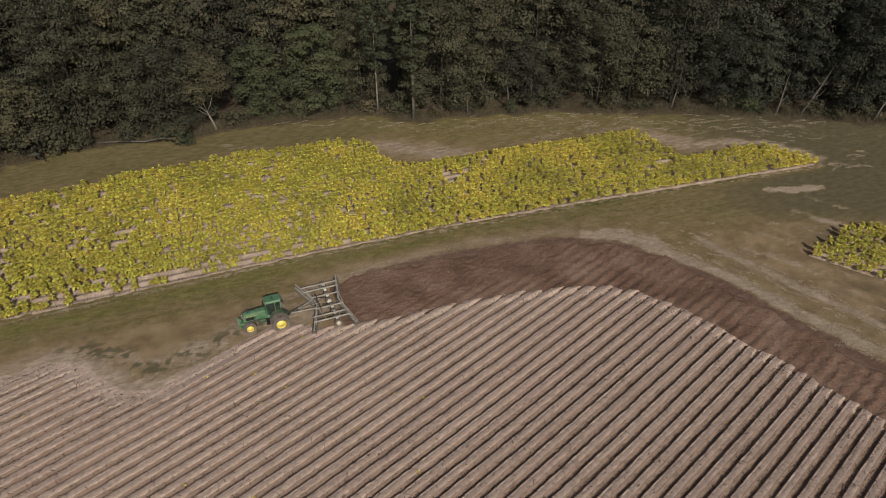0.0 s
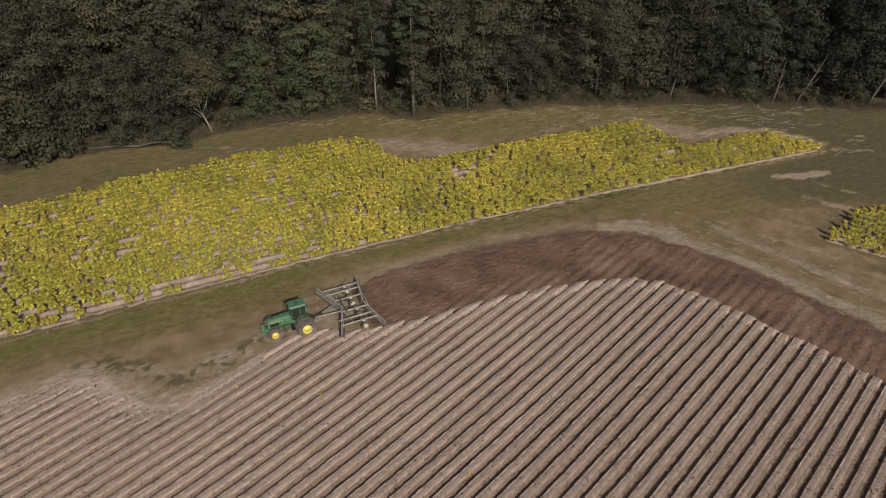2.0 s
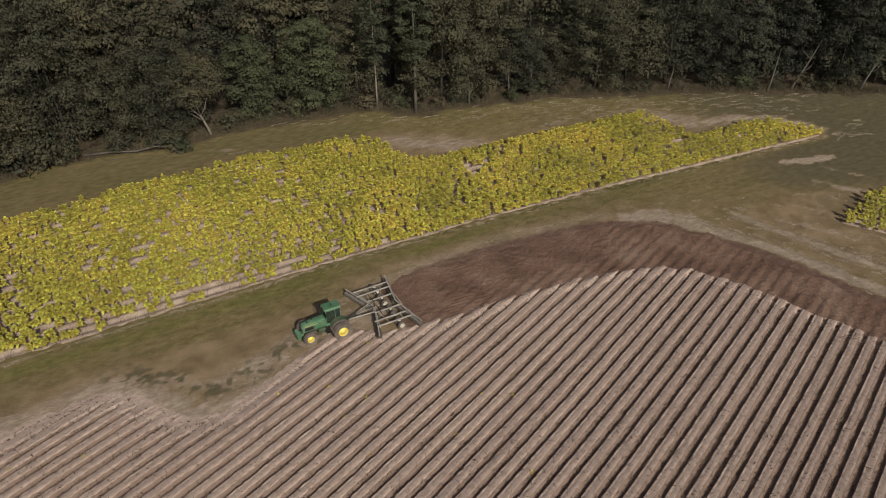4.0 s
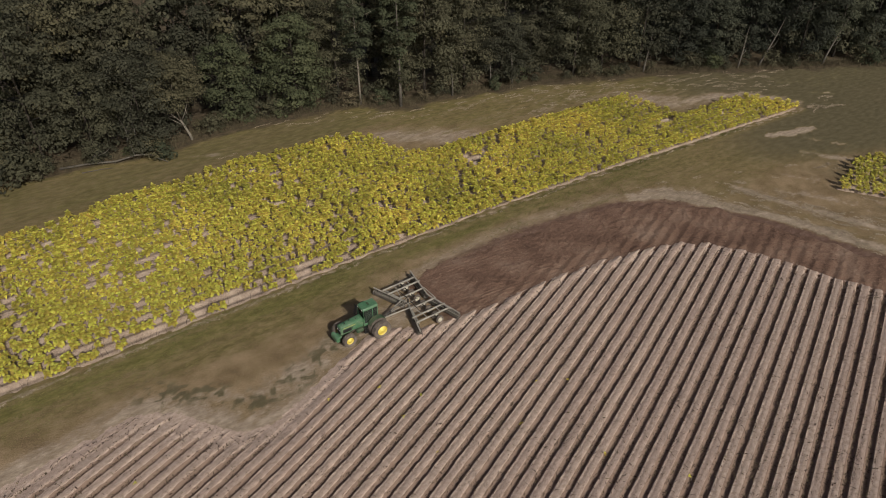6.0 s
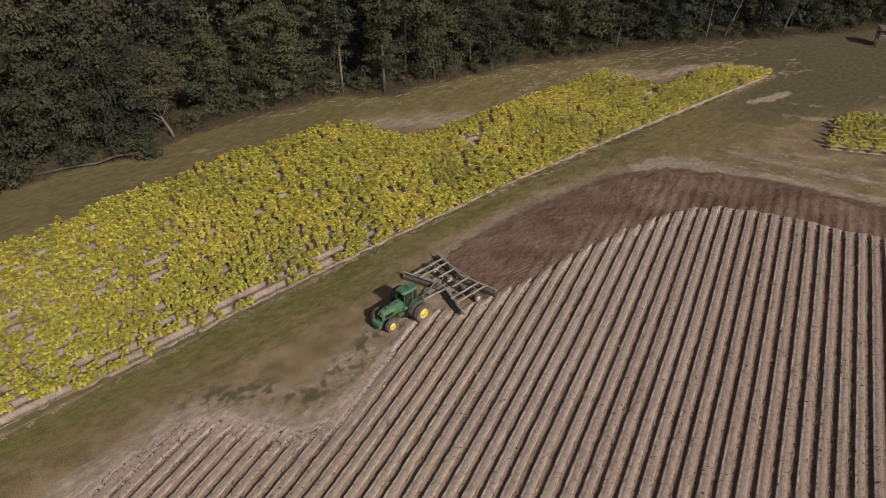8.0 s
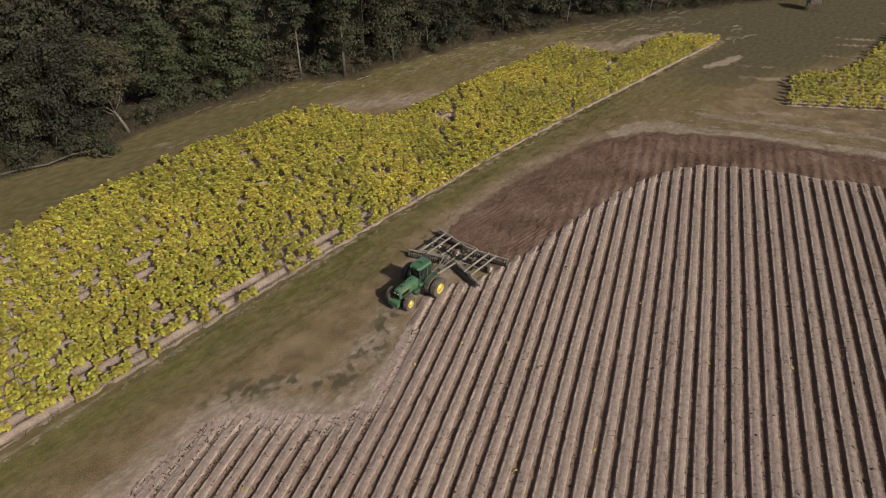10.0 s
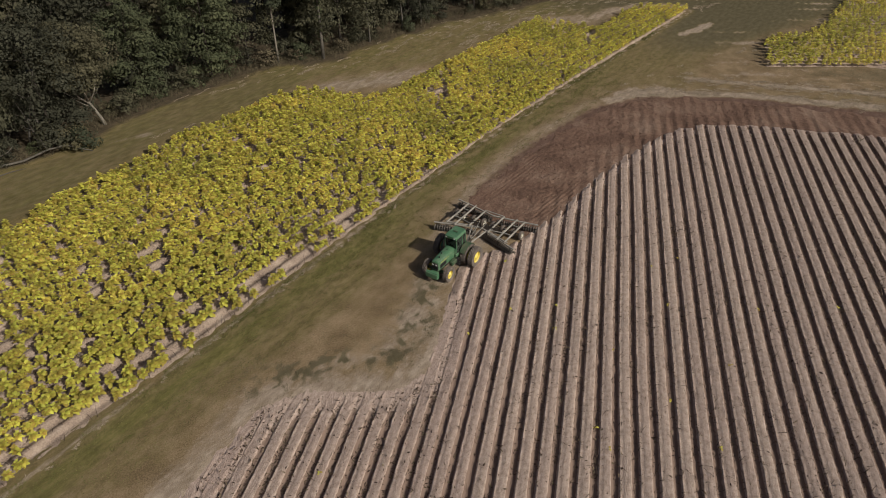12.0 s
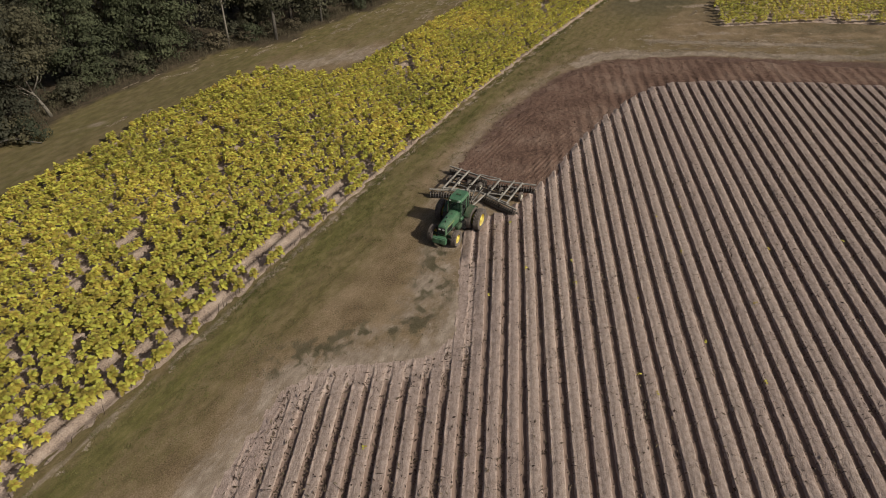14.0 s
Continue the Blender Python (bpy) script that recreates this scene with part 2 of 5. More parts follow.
def ground_material(name, base, layers):
    """base: colours of the bare soil. layers: (attribute, colours): each laid over the rest where its mask is high, with ragged edges."""
    ma = material(name, base, (0.35, 9.0), 0.95, 0.8, 12.0, spec=0.1, depth=0.1, contrast=0.26)
    nt = ma.node_tree
    ns, ln = nt.nodes, nt.links
    bsdf = ns["Principled BSDF"]
    tc = ns.new("ShaderNodeTexCoord")
    colour = bsdf.inputs["Base Color"].links[0].from_socket
    mp = ns.new("ShaderNodeMapping")
    mp.vector_type = "TEXTURE"
    mp.inputs["Rotation"].default_value, mp.inputs["Scale"].default_value = (0, 0, radians(20)), (1.7, 0.8, 1.0)
    ln.new(tc.outputs["Object"], mp.inputs["Vector"])
    for i, (attr, cols, scale, hard) in enumerate(layers):
        at = ns.new("ShaderNodeAttribute")
        at.attribute_name = attr
        nz = ns.new("ShaderNodeTexNoise")
        nz.inputs["Scale"].default_value, nz.inputs["Detail"].default_value, nz.inputs["Roughness"].default_value = scale, 8.0, 0.78
        ln.new(mp.outputs[0], nz.inputs["Vector"])
        sub = ns.new("ShaderNodeMath")
        sub.operation = "ADD"
        ln.new(at.outputs["Fac"], sub.inputs[0]), ln.new(nz.outputs[0], sub.inputs[1])
        mr = ns.new("ShaderNodeMapRange")
        mr.interpolation_type = "SMOOTHSTEP"
        mr.inputs["From Min"].default_value, mr.inputs["From Max"].default_value = 1.0 - hard, 1.0 + hard
        ln.new(sub.outputs[0], mr.inputs["Value"])
        n2 = ns.new("ShaderNodeTexNoise")
        n2.inputs["Scale"].default_value, n2.inputs["Detail"].default_value, n2.inputs["Roughness"].default_value = 1.3, 9.0, 0.72
        ln.new(mp.outputs[0], n2.inputs["Vector"])
        rp = ns.new("ShaderNodeValToRGB")
        while len(rp.color_ramp.elements) < len(cols):
            rp.color_ramp.elements.new(0.5)
        for k, c in enumerate(cols):
            rp.color_ramp.elements[k].position = 0.3 + 0.4 * k / (len(cols) - 1)
            rp.color_ramp.elements[k].color = (*c, 1)
        ln.new(n2.outputs[0], rp.inputs[0])
        mx = ns.new("ShaderNodeMix")
        mx.data_type = "RGBA"
        ln.new(mr.outputs[0], mx.inputs[0]), ln.new(colour, mx.inputs[6]), ln.new(rp.outputs[0], mx.inputs[7])
        colour = mx.outputs[2]
    ln.new(colour, bsdf.inputs["Base Color"])
    return ma


M_GROUND = ground_material("lane_ground", [(0.118, 0.083, 0.047), (0.22, 0.158, 0.092), (0.32, 0.237, 0.152)], [
    ("grass", [(0.08, 0.069, 0.027), (0.15, 0.122, 0.052), (0.24, 0.19, 0.096)], 1.2, 0.28),
    ("green", [(0.075, 0.074, 0.023), (0.138, 0.127, 0.042), (0.225, 0.19, 0.08)], 2.2, 0.3),
    ("pale", [(0.2, 0.152, 0.11), (0.31, 0.247, 0.187), (0.48, 0.39, 0.31)], 3.2, 0.24),
    ("tilth", [(0.075, 0.043, 0.034), (0.125, 0.077, 0.06), (0.18, 0.125, 0.098)], 1.6, 0.25),
    ("dark", [(0.068, 0.058, 0.033), (0.105, 0.09, 0.053), (0.15, 0.126, 0.08)], 2.6, 0.26),
    ("litter", [(0.045, 0.037, 0.024), (0.082, 0.064, 0.042), (0.132, 0.1, 0.068)], 0.9, 0.3)])
M_ROW = material("dry_ridge_soil", [(0.21, 0.154, 0.122), (0.4, 0.307, 0.257), (0.525, 0.416, 0.356)], (4.2, 19.0), 0.95, 0.7, 14.0, spread=0.06, spec=0.1, depth=0.13, contrast=0.36, stretch=(44.6, 1.4), matte=0.15)


def furrow_soil_shade(ma, colour):
    """Redder soil shows where the pale crust has been cut through, low between the ridges; furrow shade is painted into
    its colour too.
    """
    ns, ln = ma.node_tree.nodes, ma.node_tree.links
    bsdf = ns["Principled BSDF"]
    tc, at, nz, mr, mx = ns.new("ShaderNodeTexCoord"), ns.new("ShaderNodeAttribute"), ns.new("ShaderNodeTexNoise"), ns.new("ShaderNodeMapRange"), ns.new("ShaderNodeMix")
    at.attribute_name = "cut_and_shade"
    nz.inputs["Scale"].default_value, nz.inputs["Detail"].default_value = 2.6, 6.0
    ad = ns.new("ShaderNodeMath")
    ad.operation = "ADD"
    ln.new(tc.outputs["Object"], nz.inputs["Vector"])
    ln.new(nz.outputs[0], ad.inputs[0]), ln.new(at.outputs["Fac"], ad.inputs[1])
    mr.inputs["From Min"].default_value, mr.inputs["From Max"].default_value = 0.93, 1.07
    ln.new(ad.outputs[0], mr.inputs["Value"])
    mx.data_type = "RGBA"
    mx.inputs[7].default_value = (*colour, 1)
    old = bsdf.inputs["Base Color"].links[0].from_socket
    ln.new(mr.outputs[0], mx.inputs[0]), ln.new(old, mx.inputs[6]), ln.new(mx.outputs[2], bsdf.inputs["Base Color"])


furrow_soil_shade(M_ROW, (0.222, 0.158, 0.126))
M_TILLED = material("fresh_tilled_soil", [(0.084, 0.05, 0.037), (0.163, 0.099, 0.071), (0.238, 0.167, 0.126)], (0.22, 7.0), 0.9, 1.0, 8.0, spec=0.15, depth=0.12, contrast=0.27)
M_CLOD = material("soil_clod", [(0.085, 0.055, 0.042), (0.15, 0.1, 0.075), (0.23, 0.165, 0.13)], (0.5, 6.0), 0.95, 0.3, 20.0, spread=0.35, spec=0.1)
M_BED = material("crop_bed_soil", [(0.18, 0.133, 0.105), (0.34, 0.262, 0.208), (0.46, 0.37, 0.295)], (0.6, 11.0), 0.95, 0.9, 10.0, spec=0.1, depth=0.12, contrast=0.27)
M_LEAF = material("tobacco_leaf", [(0.225, 0.211, 0.044), (0.435, 0.381, 0.069), (0.615, 0.472, 0.095)], (0.13, 1.4), 0.65, 0.15, 18.0, spread=0.3, thin=0.13, hue=0.085)
M_STALK = material("crop_stalk", [(0.12, 0.11, 0.03), (0.2, 0.17, 0.06)], (2, 30), 0.8)
M_TWIG = material("dead_stalk", [(0.035, 0.024, 0.017), (0.08, 0.055, 0.038)], (2, 30), 0.95, spread=0.4)
M_SCRAP = material("dead_leaf_scrap", [(0.04, 0.027, 0.019), (0.085, 0.058, 0.04), (0.22, 0.165, 0.115)], (0.8, 9.0), 0.95, 0, spread=0.5)
M_BARK = material("bark", [(0.02, 0.017, 0.013), (0.038, 0.032, 0.026), (0.065, 0.055, 0.045)], (1.2, 12), 0.95, 0.8, 8.0)
M_PALE_BARK = material("pale_bark", [(0.09, 0.08, 0.066), (0.17, 0.152, 0.125), (0.26, 0.235, 0.2)], (1.0, 10), 0.95, 0.7, 8.0)
M_TREE = [material("foliage_dark", [(0.047, 0.048, 0.031), (0.08, 0.08, 0.049), (0.117, 0.114, 0.071)], (0.25, 2.5), 0.9, 0, spread=0.12, thin=0.36, spec=0.05, hue=0.02, each=0.3),
          material("foliage_olive", [(0.058, 0.056, 0.034), (0.097, 0.092, 0.053), (0.137, 0.126, 0.075)], (0.25, 2.5), 0.9, 0, spread=0.12, thin=0.36, spec=0.05, hue=0.02, each=0.3),
          material("foliage_fresh", [(0.046, 0.056, 0.031), (0.08, 0.093, 0.049), (0.12, 0.13, 0.068)], (0.25, 2.5), 0.9, 0, spread=0.12, thin=0.36, spec=0.05, hue=0.02, each=0.3)]
# darker copy of the foliage: the east end's shade is put into the colour
M_EAST_SHADE = material("foliage_east_shade", [(0.037, 0.042, 0.03), (0.065, 0.072, 0.05), (0.1, 0.106, 0.072)], (0.25, 2.5), 0.9, 0, spread=0.12, thin=0.36, spec=0.05, hue=0.02, each=0.3)
M_GREY_BARK = material("grey_bark", [(0.05, 0.045, 0.038), (0.095, 0.086, 0.073), (0.15, 0.136, 0.118)], (1.0, 10), 0.95, 0.7, 8.0)
M_DRY = material("dry_weed", [(0.05, 0.042, 0.026), (0.09, 0.075, 0.046), (0.145, 0.12, 0.076)], (0.3, 6), 0.95, 0, spread=0.3)
M_GRASS = material("grass_blade", [(0.075, 0.09, 0.02), (0.14, 0.135, 0.045), (0.26, 0.21, 0.1)], (0.3, 6), 0.8, 0, spread=0.4, thin=0.15)
M_WEED = material("dull_weed", [(0.09, 0.08, 0.048), (0.135, 0.12, 0.07), (0.18, 0.158, 0.098)], (0.3, 6), 0.9, 0, spread=0.3)
M_STRAW = material("dead_straw", [(0.2, 0.155, 0.105), (0.31, 0.248, 0.178), (0.43, 0.35, 0.265)], (0.4, 6), 0.9, 0, spread=0.25)

# ---- the ground, one sheet to the horizon ----
def ground_height(x, y):
    z = 0.05 * (fbm(x * 0.12, y * 0.12, 3) - 0.5) + 0.04 * (fbm(x * 0.9, y * 0.9, 5) - 0.5)
    lane = np.asarray(y) - edge_y(np.asarray(x))
    for off in (-3.1, -5.0):
        z = z - 0.035 * np.exp(-((lane - off) / 0.28) ** 2)
    low = np.maximum(smooth(-0.2, 0.8, signed(ROW_FIELD, x, y)), smooth(0.0, 0.8, signed(TILLED, x, y)))
    bed = np.maximum(smooth(-0.1, 0.7, signed(CROP, x, y)), smooth(-0.1, 0.7, signed(CROP_FAR, x, y)))
    return z - 0.16 * np.maximum(low, bed)


def weed_cover(x, y):
    """How thickly dark low weeds stand on the trodden soil beside the ridges."""
    band = np.exp(-(along([(-13.5, 1.5), (-9.0, 0.9), (-5.0, -1.2), (-2.5, 0.4), (0.5, 2.9), (3.5, 5.0)], x, y) / (1.5 + 1.2 * vnoise(x * 0.3, y * 0.3, 25))) ** 2)
    return band * smooth(0.4, 0.6, 0.5 * fbm(x * 0.8, y * 0.8, 26, 3) + 0.5 * fbm(x * 2.2, y * 2.2, 27, 2))


def build_ground():
    gx = np.concatenate([[-2500, -900, -350, -160, -100], np.arange(-60, -16.1, 0.58), np.arange(-16, 11.9, 0.29), np.arange(12, 128.1, 0.58), [150, 200, 400, 900, 2500]])
    gy = np.concatenate([[-2500, -900, -350, -150, -90], np.arange(-42, -6.1, 0.58), np.arange(-6, 13.9, 0.29), np.arange(14, 66.1, 0.58), [90, 130, 200, 400, 900, 2500]])
    X, Y = [a.ravel() for a in np.meshgrid(gx, gy, indexing="ij")]
    me = quick_mesh("ground", np.stack([X, Y, ground_height(X, Y)], 1), grid_faces(len(gx), len(gy)), M_GROUND, True)
    lane = Y - edge_y(X)
    row, till, crop, wood = signed(ROW_FIELD, X, Y), signed(TILLED, X, Y), signed(CROP, X, Y), signed(WOOD, X, Y)
    far = signed(CROP_FAR, X, Y)
    # trodden soil beside the ridges, grass towards the crop and the wood
    bare = np.exp(-(np.maximum(-np.maximum(row, till), 0) / 3.6) ** 2)
    bare = np.maximum(bare, np.exp(-(np.maximum(-far, 0) / 13.0) ** 2) * smooth(30, 20, Y))
    bare = np.maximum(bare, 0.8 * smooth(22, 2, X) * smooth(-5.0, -8.5, lane))
    ca, sa = math.cos(radians(20)), math.sin(radians(20))
    A, B = X * ca + Y * sa, -X * sa + Y * ca
    patch = 0.5 * fbm(X * 0.16, Y * 0.16, 71) + 0.5 * fbm(A * 0.12, B * 0.7, 73)
    notch = np.maximum(np.exp(-(along([(13.5, 46.5), (20.0, 45.0), (25.0, 44.0)], X, Y) / 3.2) ** 2), np.exp(-(along([(54.5, 50.0), (59.0, 47.0), (66.0, 48.0), (72.0, 47.2), (77.0, 43.5)], X, Y) / 2.3) ** 2))
    grass = 0.6 - 0.42 * bare + 0.4 * (patch - 0.5) - 0.7 * notch
    green = 0.12 + 0.43 * np.exp(-((lane + 2.0) / 1.5) ** 2) * smooth(75, 10, X) + 0.15 * smooth(60, 80, X) * smooth(20, 32, Y)
    green = green + 0.28 * smooth(-1, -4, crop) * smooth(20, 30, Y) * (lane > 0) + 0.45 * (fbm(A * 0.14, B * 0.8, 72) - 0.5)
    pale = np.zeros(len(X))
    for line, width, much in PALE_LINES:
        w = width * (0.35 + 1.5 * fbm(X * 0.8, Y * 0.8, 9))
        pale = np.maximum(pale, (much - 0.2 + 0.4 * vnoise(X * 0.7, Y * 0.7, 10)) * np.exp(-(along(line, X, Y) / w) ** 2))
    pale = np.maximum(pale, 0.7 * np.exp(-((np.abs(lane + 0.25)) / (0.12 + 0.32 * vnoise(X * 1.1, Y * 1.1, 12))) ** 2) * (X < 79) * (X > -48))
    RS, RR = ROW_N[0] * X + ROW_N[1] * Y, ROW_D[0] * X + ROW_D[1] * Y
    comb = 0.45 + 0.55 * vnoise(RS * 1.6, RR * 0.35, 20)
    pale = np.maximum(pale, 1.05 * comb * np.exp(-(np.maximum(-row, 0) / 2.3) ** 2) * smooth(4, -3, X))
    pale = np.maximum(pale, 0.55 * comb * np.exp(-(np.maximum(-row, 0) / 1.2) ** 2) * smooth(12, 5, X))
    pale = np.maximum(pale, 0.34 * np.exp(-(np.maximum(-crop, 0) / 0.5) ** 2))
    streak = smooth(0.5, 0.68, vnoise(A * 0.28, B * 1.5, 15) * 0.6 + 0.4 * vnoise(A * 1.1, B * 2.6, 16))
    behind = smooth(-0.5, -2.0, crop) * (lane > 3) * smooth(-0.5, -3, wood) * smooth(22, 30, Y)
    pale = np.maximum(pale, (0.22 + 0.2 * streak) * behind * (0.6 + 0.4 * smooth(5, 40, X)))
    pale = np.maximum(pale, notch * (0.36 + 0.45 * vnoise(A * 0.5, B * 2.2, 17)))
    fa, fb = X * 0.81 - Y * 0.58, X * 0.58 + Y * 0.81
    side = np.exp(-(np.maximum(-far, 0) / 12.0) ** 2) * smooth(0.5, 3.0, -till)
    pale = np.maximum(pale, side * 0.78 * smooth(0.5, 0.85, vnoise(fa * 0.12, fb * 0.9, 18) * 0.65 + 0.35 * vnoise(fa * 0.7, fb * 2.0, 19)))
    tuft = np.exp(-(along([(-14.0, 0.5), (-9.0, 0.4), (-5.0, -0.5), (-2.0, 0.8), (3.0, 4.0)], X, Y) / 1.8) ** 2)
    pale = np.maximum(pale, tuft * (0.28 + 0.4 * vnoise(X * 1.6, Y * 1.6, 13)))
    verge = np.exp(-(along([(6.0, 9.6), (14.0, 15.2), (22.0, 18.8), (30.0, 21.4), (38.0, 23.2)], X, Y) / 1.7) ** 2)
    pale = np.maximum(pale, verge * (0.36 + 0.26 * fbm(A * 0.4, B * 1.6, 24)))
    trod = np.exp(-(along([(-3.0, 0.5), (2.0, 4.2), (6.0, 6.6), (10.0, 8.4)], X, Y) / 2.3) ** 2)
    pale = np.maximum(pale, trod * (0.38 + 0.45 * vnoise(X * 0.9, Y * 0.9, 22)))
    # eastward the ground colour is dulled and darkened to paint in dimmer light
    pale = pale * (1 - 0.3 * smooth(52, 74, X) * smooth(32, 22, Y))
    dark = 0.7 * np.clip(1 - 3.0 * np.maximum(pale - 0.36, 0), 0, 1) * smooth(42, 72, X) * smooth(-1, -4, till) * smooth(0, -2, crop) * smooth(20, 30, Y)
    dark = np.maximum(dark, 0.5 * np.clip(1 - 1.8 * pale, 0, 1) * smooth(52, 72, X) * smooth(32, 22, Y))
    dark = np.maximum(dark, 0.42 * behind * smooth(34, 4, X))
    dark = np.maximum(dark, 0.72 * weed_cover(X, Y))
    dark = np.maximum(dark, 0.45 * np.exp(-(np.maximum(-far, 0) / 2.0) ** 2))
    pale = np.maximum(pale, 0.75 * np.exp(-(np.hypot(X - 8.6, Y - 6.6) / 3.6) ** 2) * comb)
    tilth = 0.8 * np.exp(-(np.maximum(-till, 0) / 1.9) ** 2) * smooth(9, 15, X) * np.clip(1.25 - 1.3 * pale, 0, 1)
    litter = smooth(-3.6, 0.2, wood + 2.5 * (vnoise(X * 0.35, Y * 0.35, 21) - 0.5)) * 0.95
    for key, v in (("grass", grass), ("green", green), ("pale", pale), ("tilth", tilth), ("dark", dark), ("litter", litter)):
        me.attributes.new(key, "FLOAT", "POINT").data.foreach_set("value", np.clip(v, 0, 1).astype(np.float32))
    tagged(new("ground", me), "dry trodden field ground with worn grass lanes", "ground", kind="structure")


build_ground()


# ---- ridged rows of the harvested field ----
def build_rows():
    field = thing("row_field", "harvested field of long dry ridged soil rows", "field", kind="structure")
    u = np.array([-0.5, -0.45, -0.41, -0.38, -0.34, -0.3, -0.275, -0.24, -0.17, -0.09, 0.0, 0.09, 0.17, 0.24, 0.275, 0.3, 0.34, 0.38, 0.41, 0.45, 0.5])
    prof = np.array([0.0, 0.0, 0.006, 0.025, 0.105, 0.176, 0.194, 0.198, 0.182, 0.22, 0.24, 0.246, 0.247, 0.243, 0.23, 0.195, 0.11, 0.035, 0.01, 0.0, 0.0]) * 1.24
    for k in range(-40, 80):
        s0 = ROW_FIRST + (k + 0.5) * ROW_STEP
        r = np.arange(-75, 75, 0.23)
        wob = 0.14 * (vnoise(r * 0.06, r * 0 + k * 0.35, 31) - 0.5) + 0.02 * (vnoise(r * 0.5, r * 0 + k * 7.1, 32) - 0.5)
        cx, cy = ROW_N[0] * (s0 + wob) + ROW_D[0] * r, ROW_N[1] * (s0 + wob) + ROW_D[1] * r
        inside = signed(ROW_FIELD, cx, cy)
        keep = np.where(inside > -1.0)[0]
        if len(keep) < 12:
            continue
        r, wob, inside = r[keep[0]:keep[-1] + 1], wob[keep[0]:keep[-1] + 1], inside[keep[0]:keep[-1] + 1]
        S = s0 + wob[:, None] + u[None, :] * ROW_STEP * np.where(np.abs(u) > 0.49, 1.03, 1.0)[None, :]
        R = np.repeat(r[:, None], len(u), 1)
        X, Y = ROW_N[0] * S + ROW_D[0] * R, ROW_N[1] * S + ROW_D[1] * R
        deep = signed(ROW_FIELD, X, Y)
        left = smooth(2, -6, X) * smooth(7.0, 1.0, deep)
        deep = deep + 0.9 * (fbm(X * 0.8, Y * 0.8, 33) - 0.5)
        h = prof[None, :] * (0.97 + 0.07 * vnoise(R * 0.8, S * 0 + k, 34)) * np.where(R > 3, smooth(-0.5, 0.7, deep), smooth(-0.3, 3.2, deep)) * (1 - 0.35 * left)
        edge = np.exp(-((np.abs(u) - 0.3) / 0.1) ** 2)[None, :]
        h = h + 0.15 * (fbm(R * 3.1, S * 3.1, 35) - 0.5) * (0.1 + edge) + 0.09 * (vnoise(R * 4.3, S * 9, 36) - 0.5) * (0.15 + edge)
        gap = 0.2 * smooth(-0.2, -0.55, deep)
        verts = np.stack([X, Y, h - 0.02 - gap], 2).reshape(-1, 3)
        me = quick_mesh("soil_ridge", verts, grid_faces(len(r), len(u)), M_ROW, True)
        # darker furrow colour, widened on one flank and eastward to paint in shade
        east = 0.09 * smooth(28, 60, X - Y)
        cut_and_shade = smooth(0.3, 0.42, np.abs(u)[None, :] + np.where(u > 0, 0.07, 0.0)[None, :] + east) * smooth(0.3, 2.5, deep) * (1 - 0.35 * left)
        me.attributes.new("cut_and_shade", "FLOAT", "POINT").data.foreach_set("value", cut_and_shade.ravel().astype(np.float32))
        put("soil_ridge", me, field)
    return field


build_rows()


# ---- freshly disced headland ----
def build_tilled():
    gx, gy = np.arange(5.5, 92, 0.125), np.arange(-41, 22.5, 0.125)
    X, Y = np.meshgrid(gx, gy, indexing="ij")
    d = signed(TILLED, X, Y) + 2.8 * (fbm(X * 0.45, Y * 0.45, 41, 4) - 0.5) * smooth(0.5, 2.5, -signed(ROW_FIELD, X, Y))
    line = [(7.0, 7.6), (14.0, 9.8), (23.0, 12.9), (32.0, 15.6), (38.0, 16.6), (42.0, 16.4), (46.0, 14.3), (50.0, 10.4), (56.0, 3.2), (62.0, -4.0), (90, -34)]
    off = along(line, X, Y)
    lines = 0.036 * np.cos(off * 2 * math.pi / 0.42) * (0.25 + 1.1 * vnoise(X * 0.35, Y * 0.35, 43)) * smooth(1.0, 2.6, off) * smooth(34, 22, X)
    S = ROW_N[0] * X + ROW_N[1] * Y
    old = 0.058 * np.cos((S - ROW_FIRST - 0.5 * ROW_STEP) * 2 * math.pi / ROW_STEP) * np.maximum(smooth(5.0, 0.5, -signed(ROW_FIELD, X, Y)), 0.8 * smooth(26, 40, X)) * (0.4 + 0.8 * vnoise(X * 0.3, Y * 0.3, 46))
    clod = 0.10 * (fbm(X * 1.7, Y * 1.7, 44) - 0.5) + 0.09 * (vnoise(X * 4.0, Y * 4.0, 45) - 0.5)
    rim = smooth(0.0, 1.2, d)
    Z = 0.03 + (lines + old + clod) * rim - 0.14 * smooth(0.5, -0.2, d)
    idx = -np.ones(X.size, np.int64)
    F = grid_faces(len(gx), len(gy))
    F = F[(d.ravel()[F] > -0.25).all(1)]
    used = np.unique(F)
    idx[used] = np.arange(len(used))
    verts = np.stack([X.ravel()[used], Y.ravel()[used], Z.ravel()[used]], 1)
    me = quick_mesh("tilled_soil", verts, idx[F], M_TILLED, True)
    tagged(new("tilled_headland", me), "freshly disced dark brown soil strip with fine furrows", "soil", kind="structure")


build_tilled()


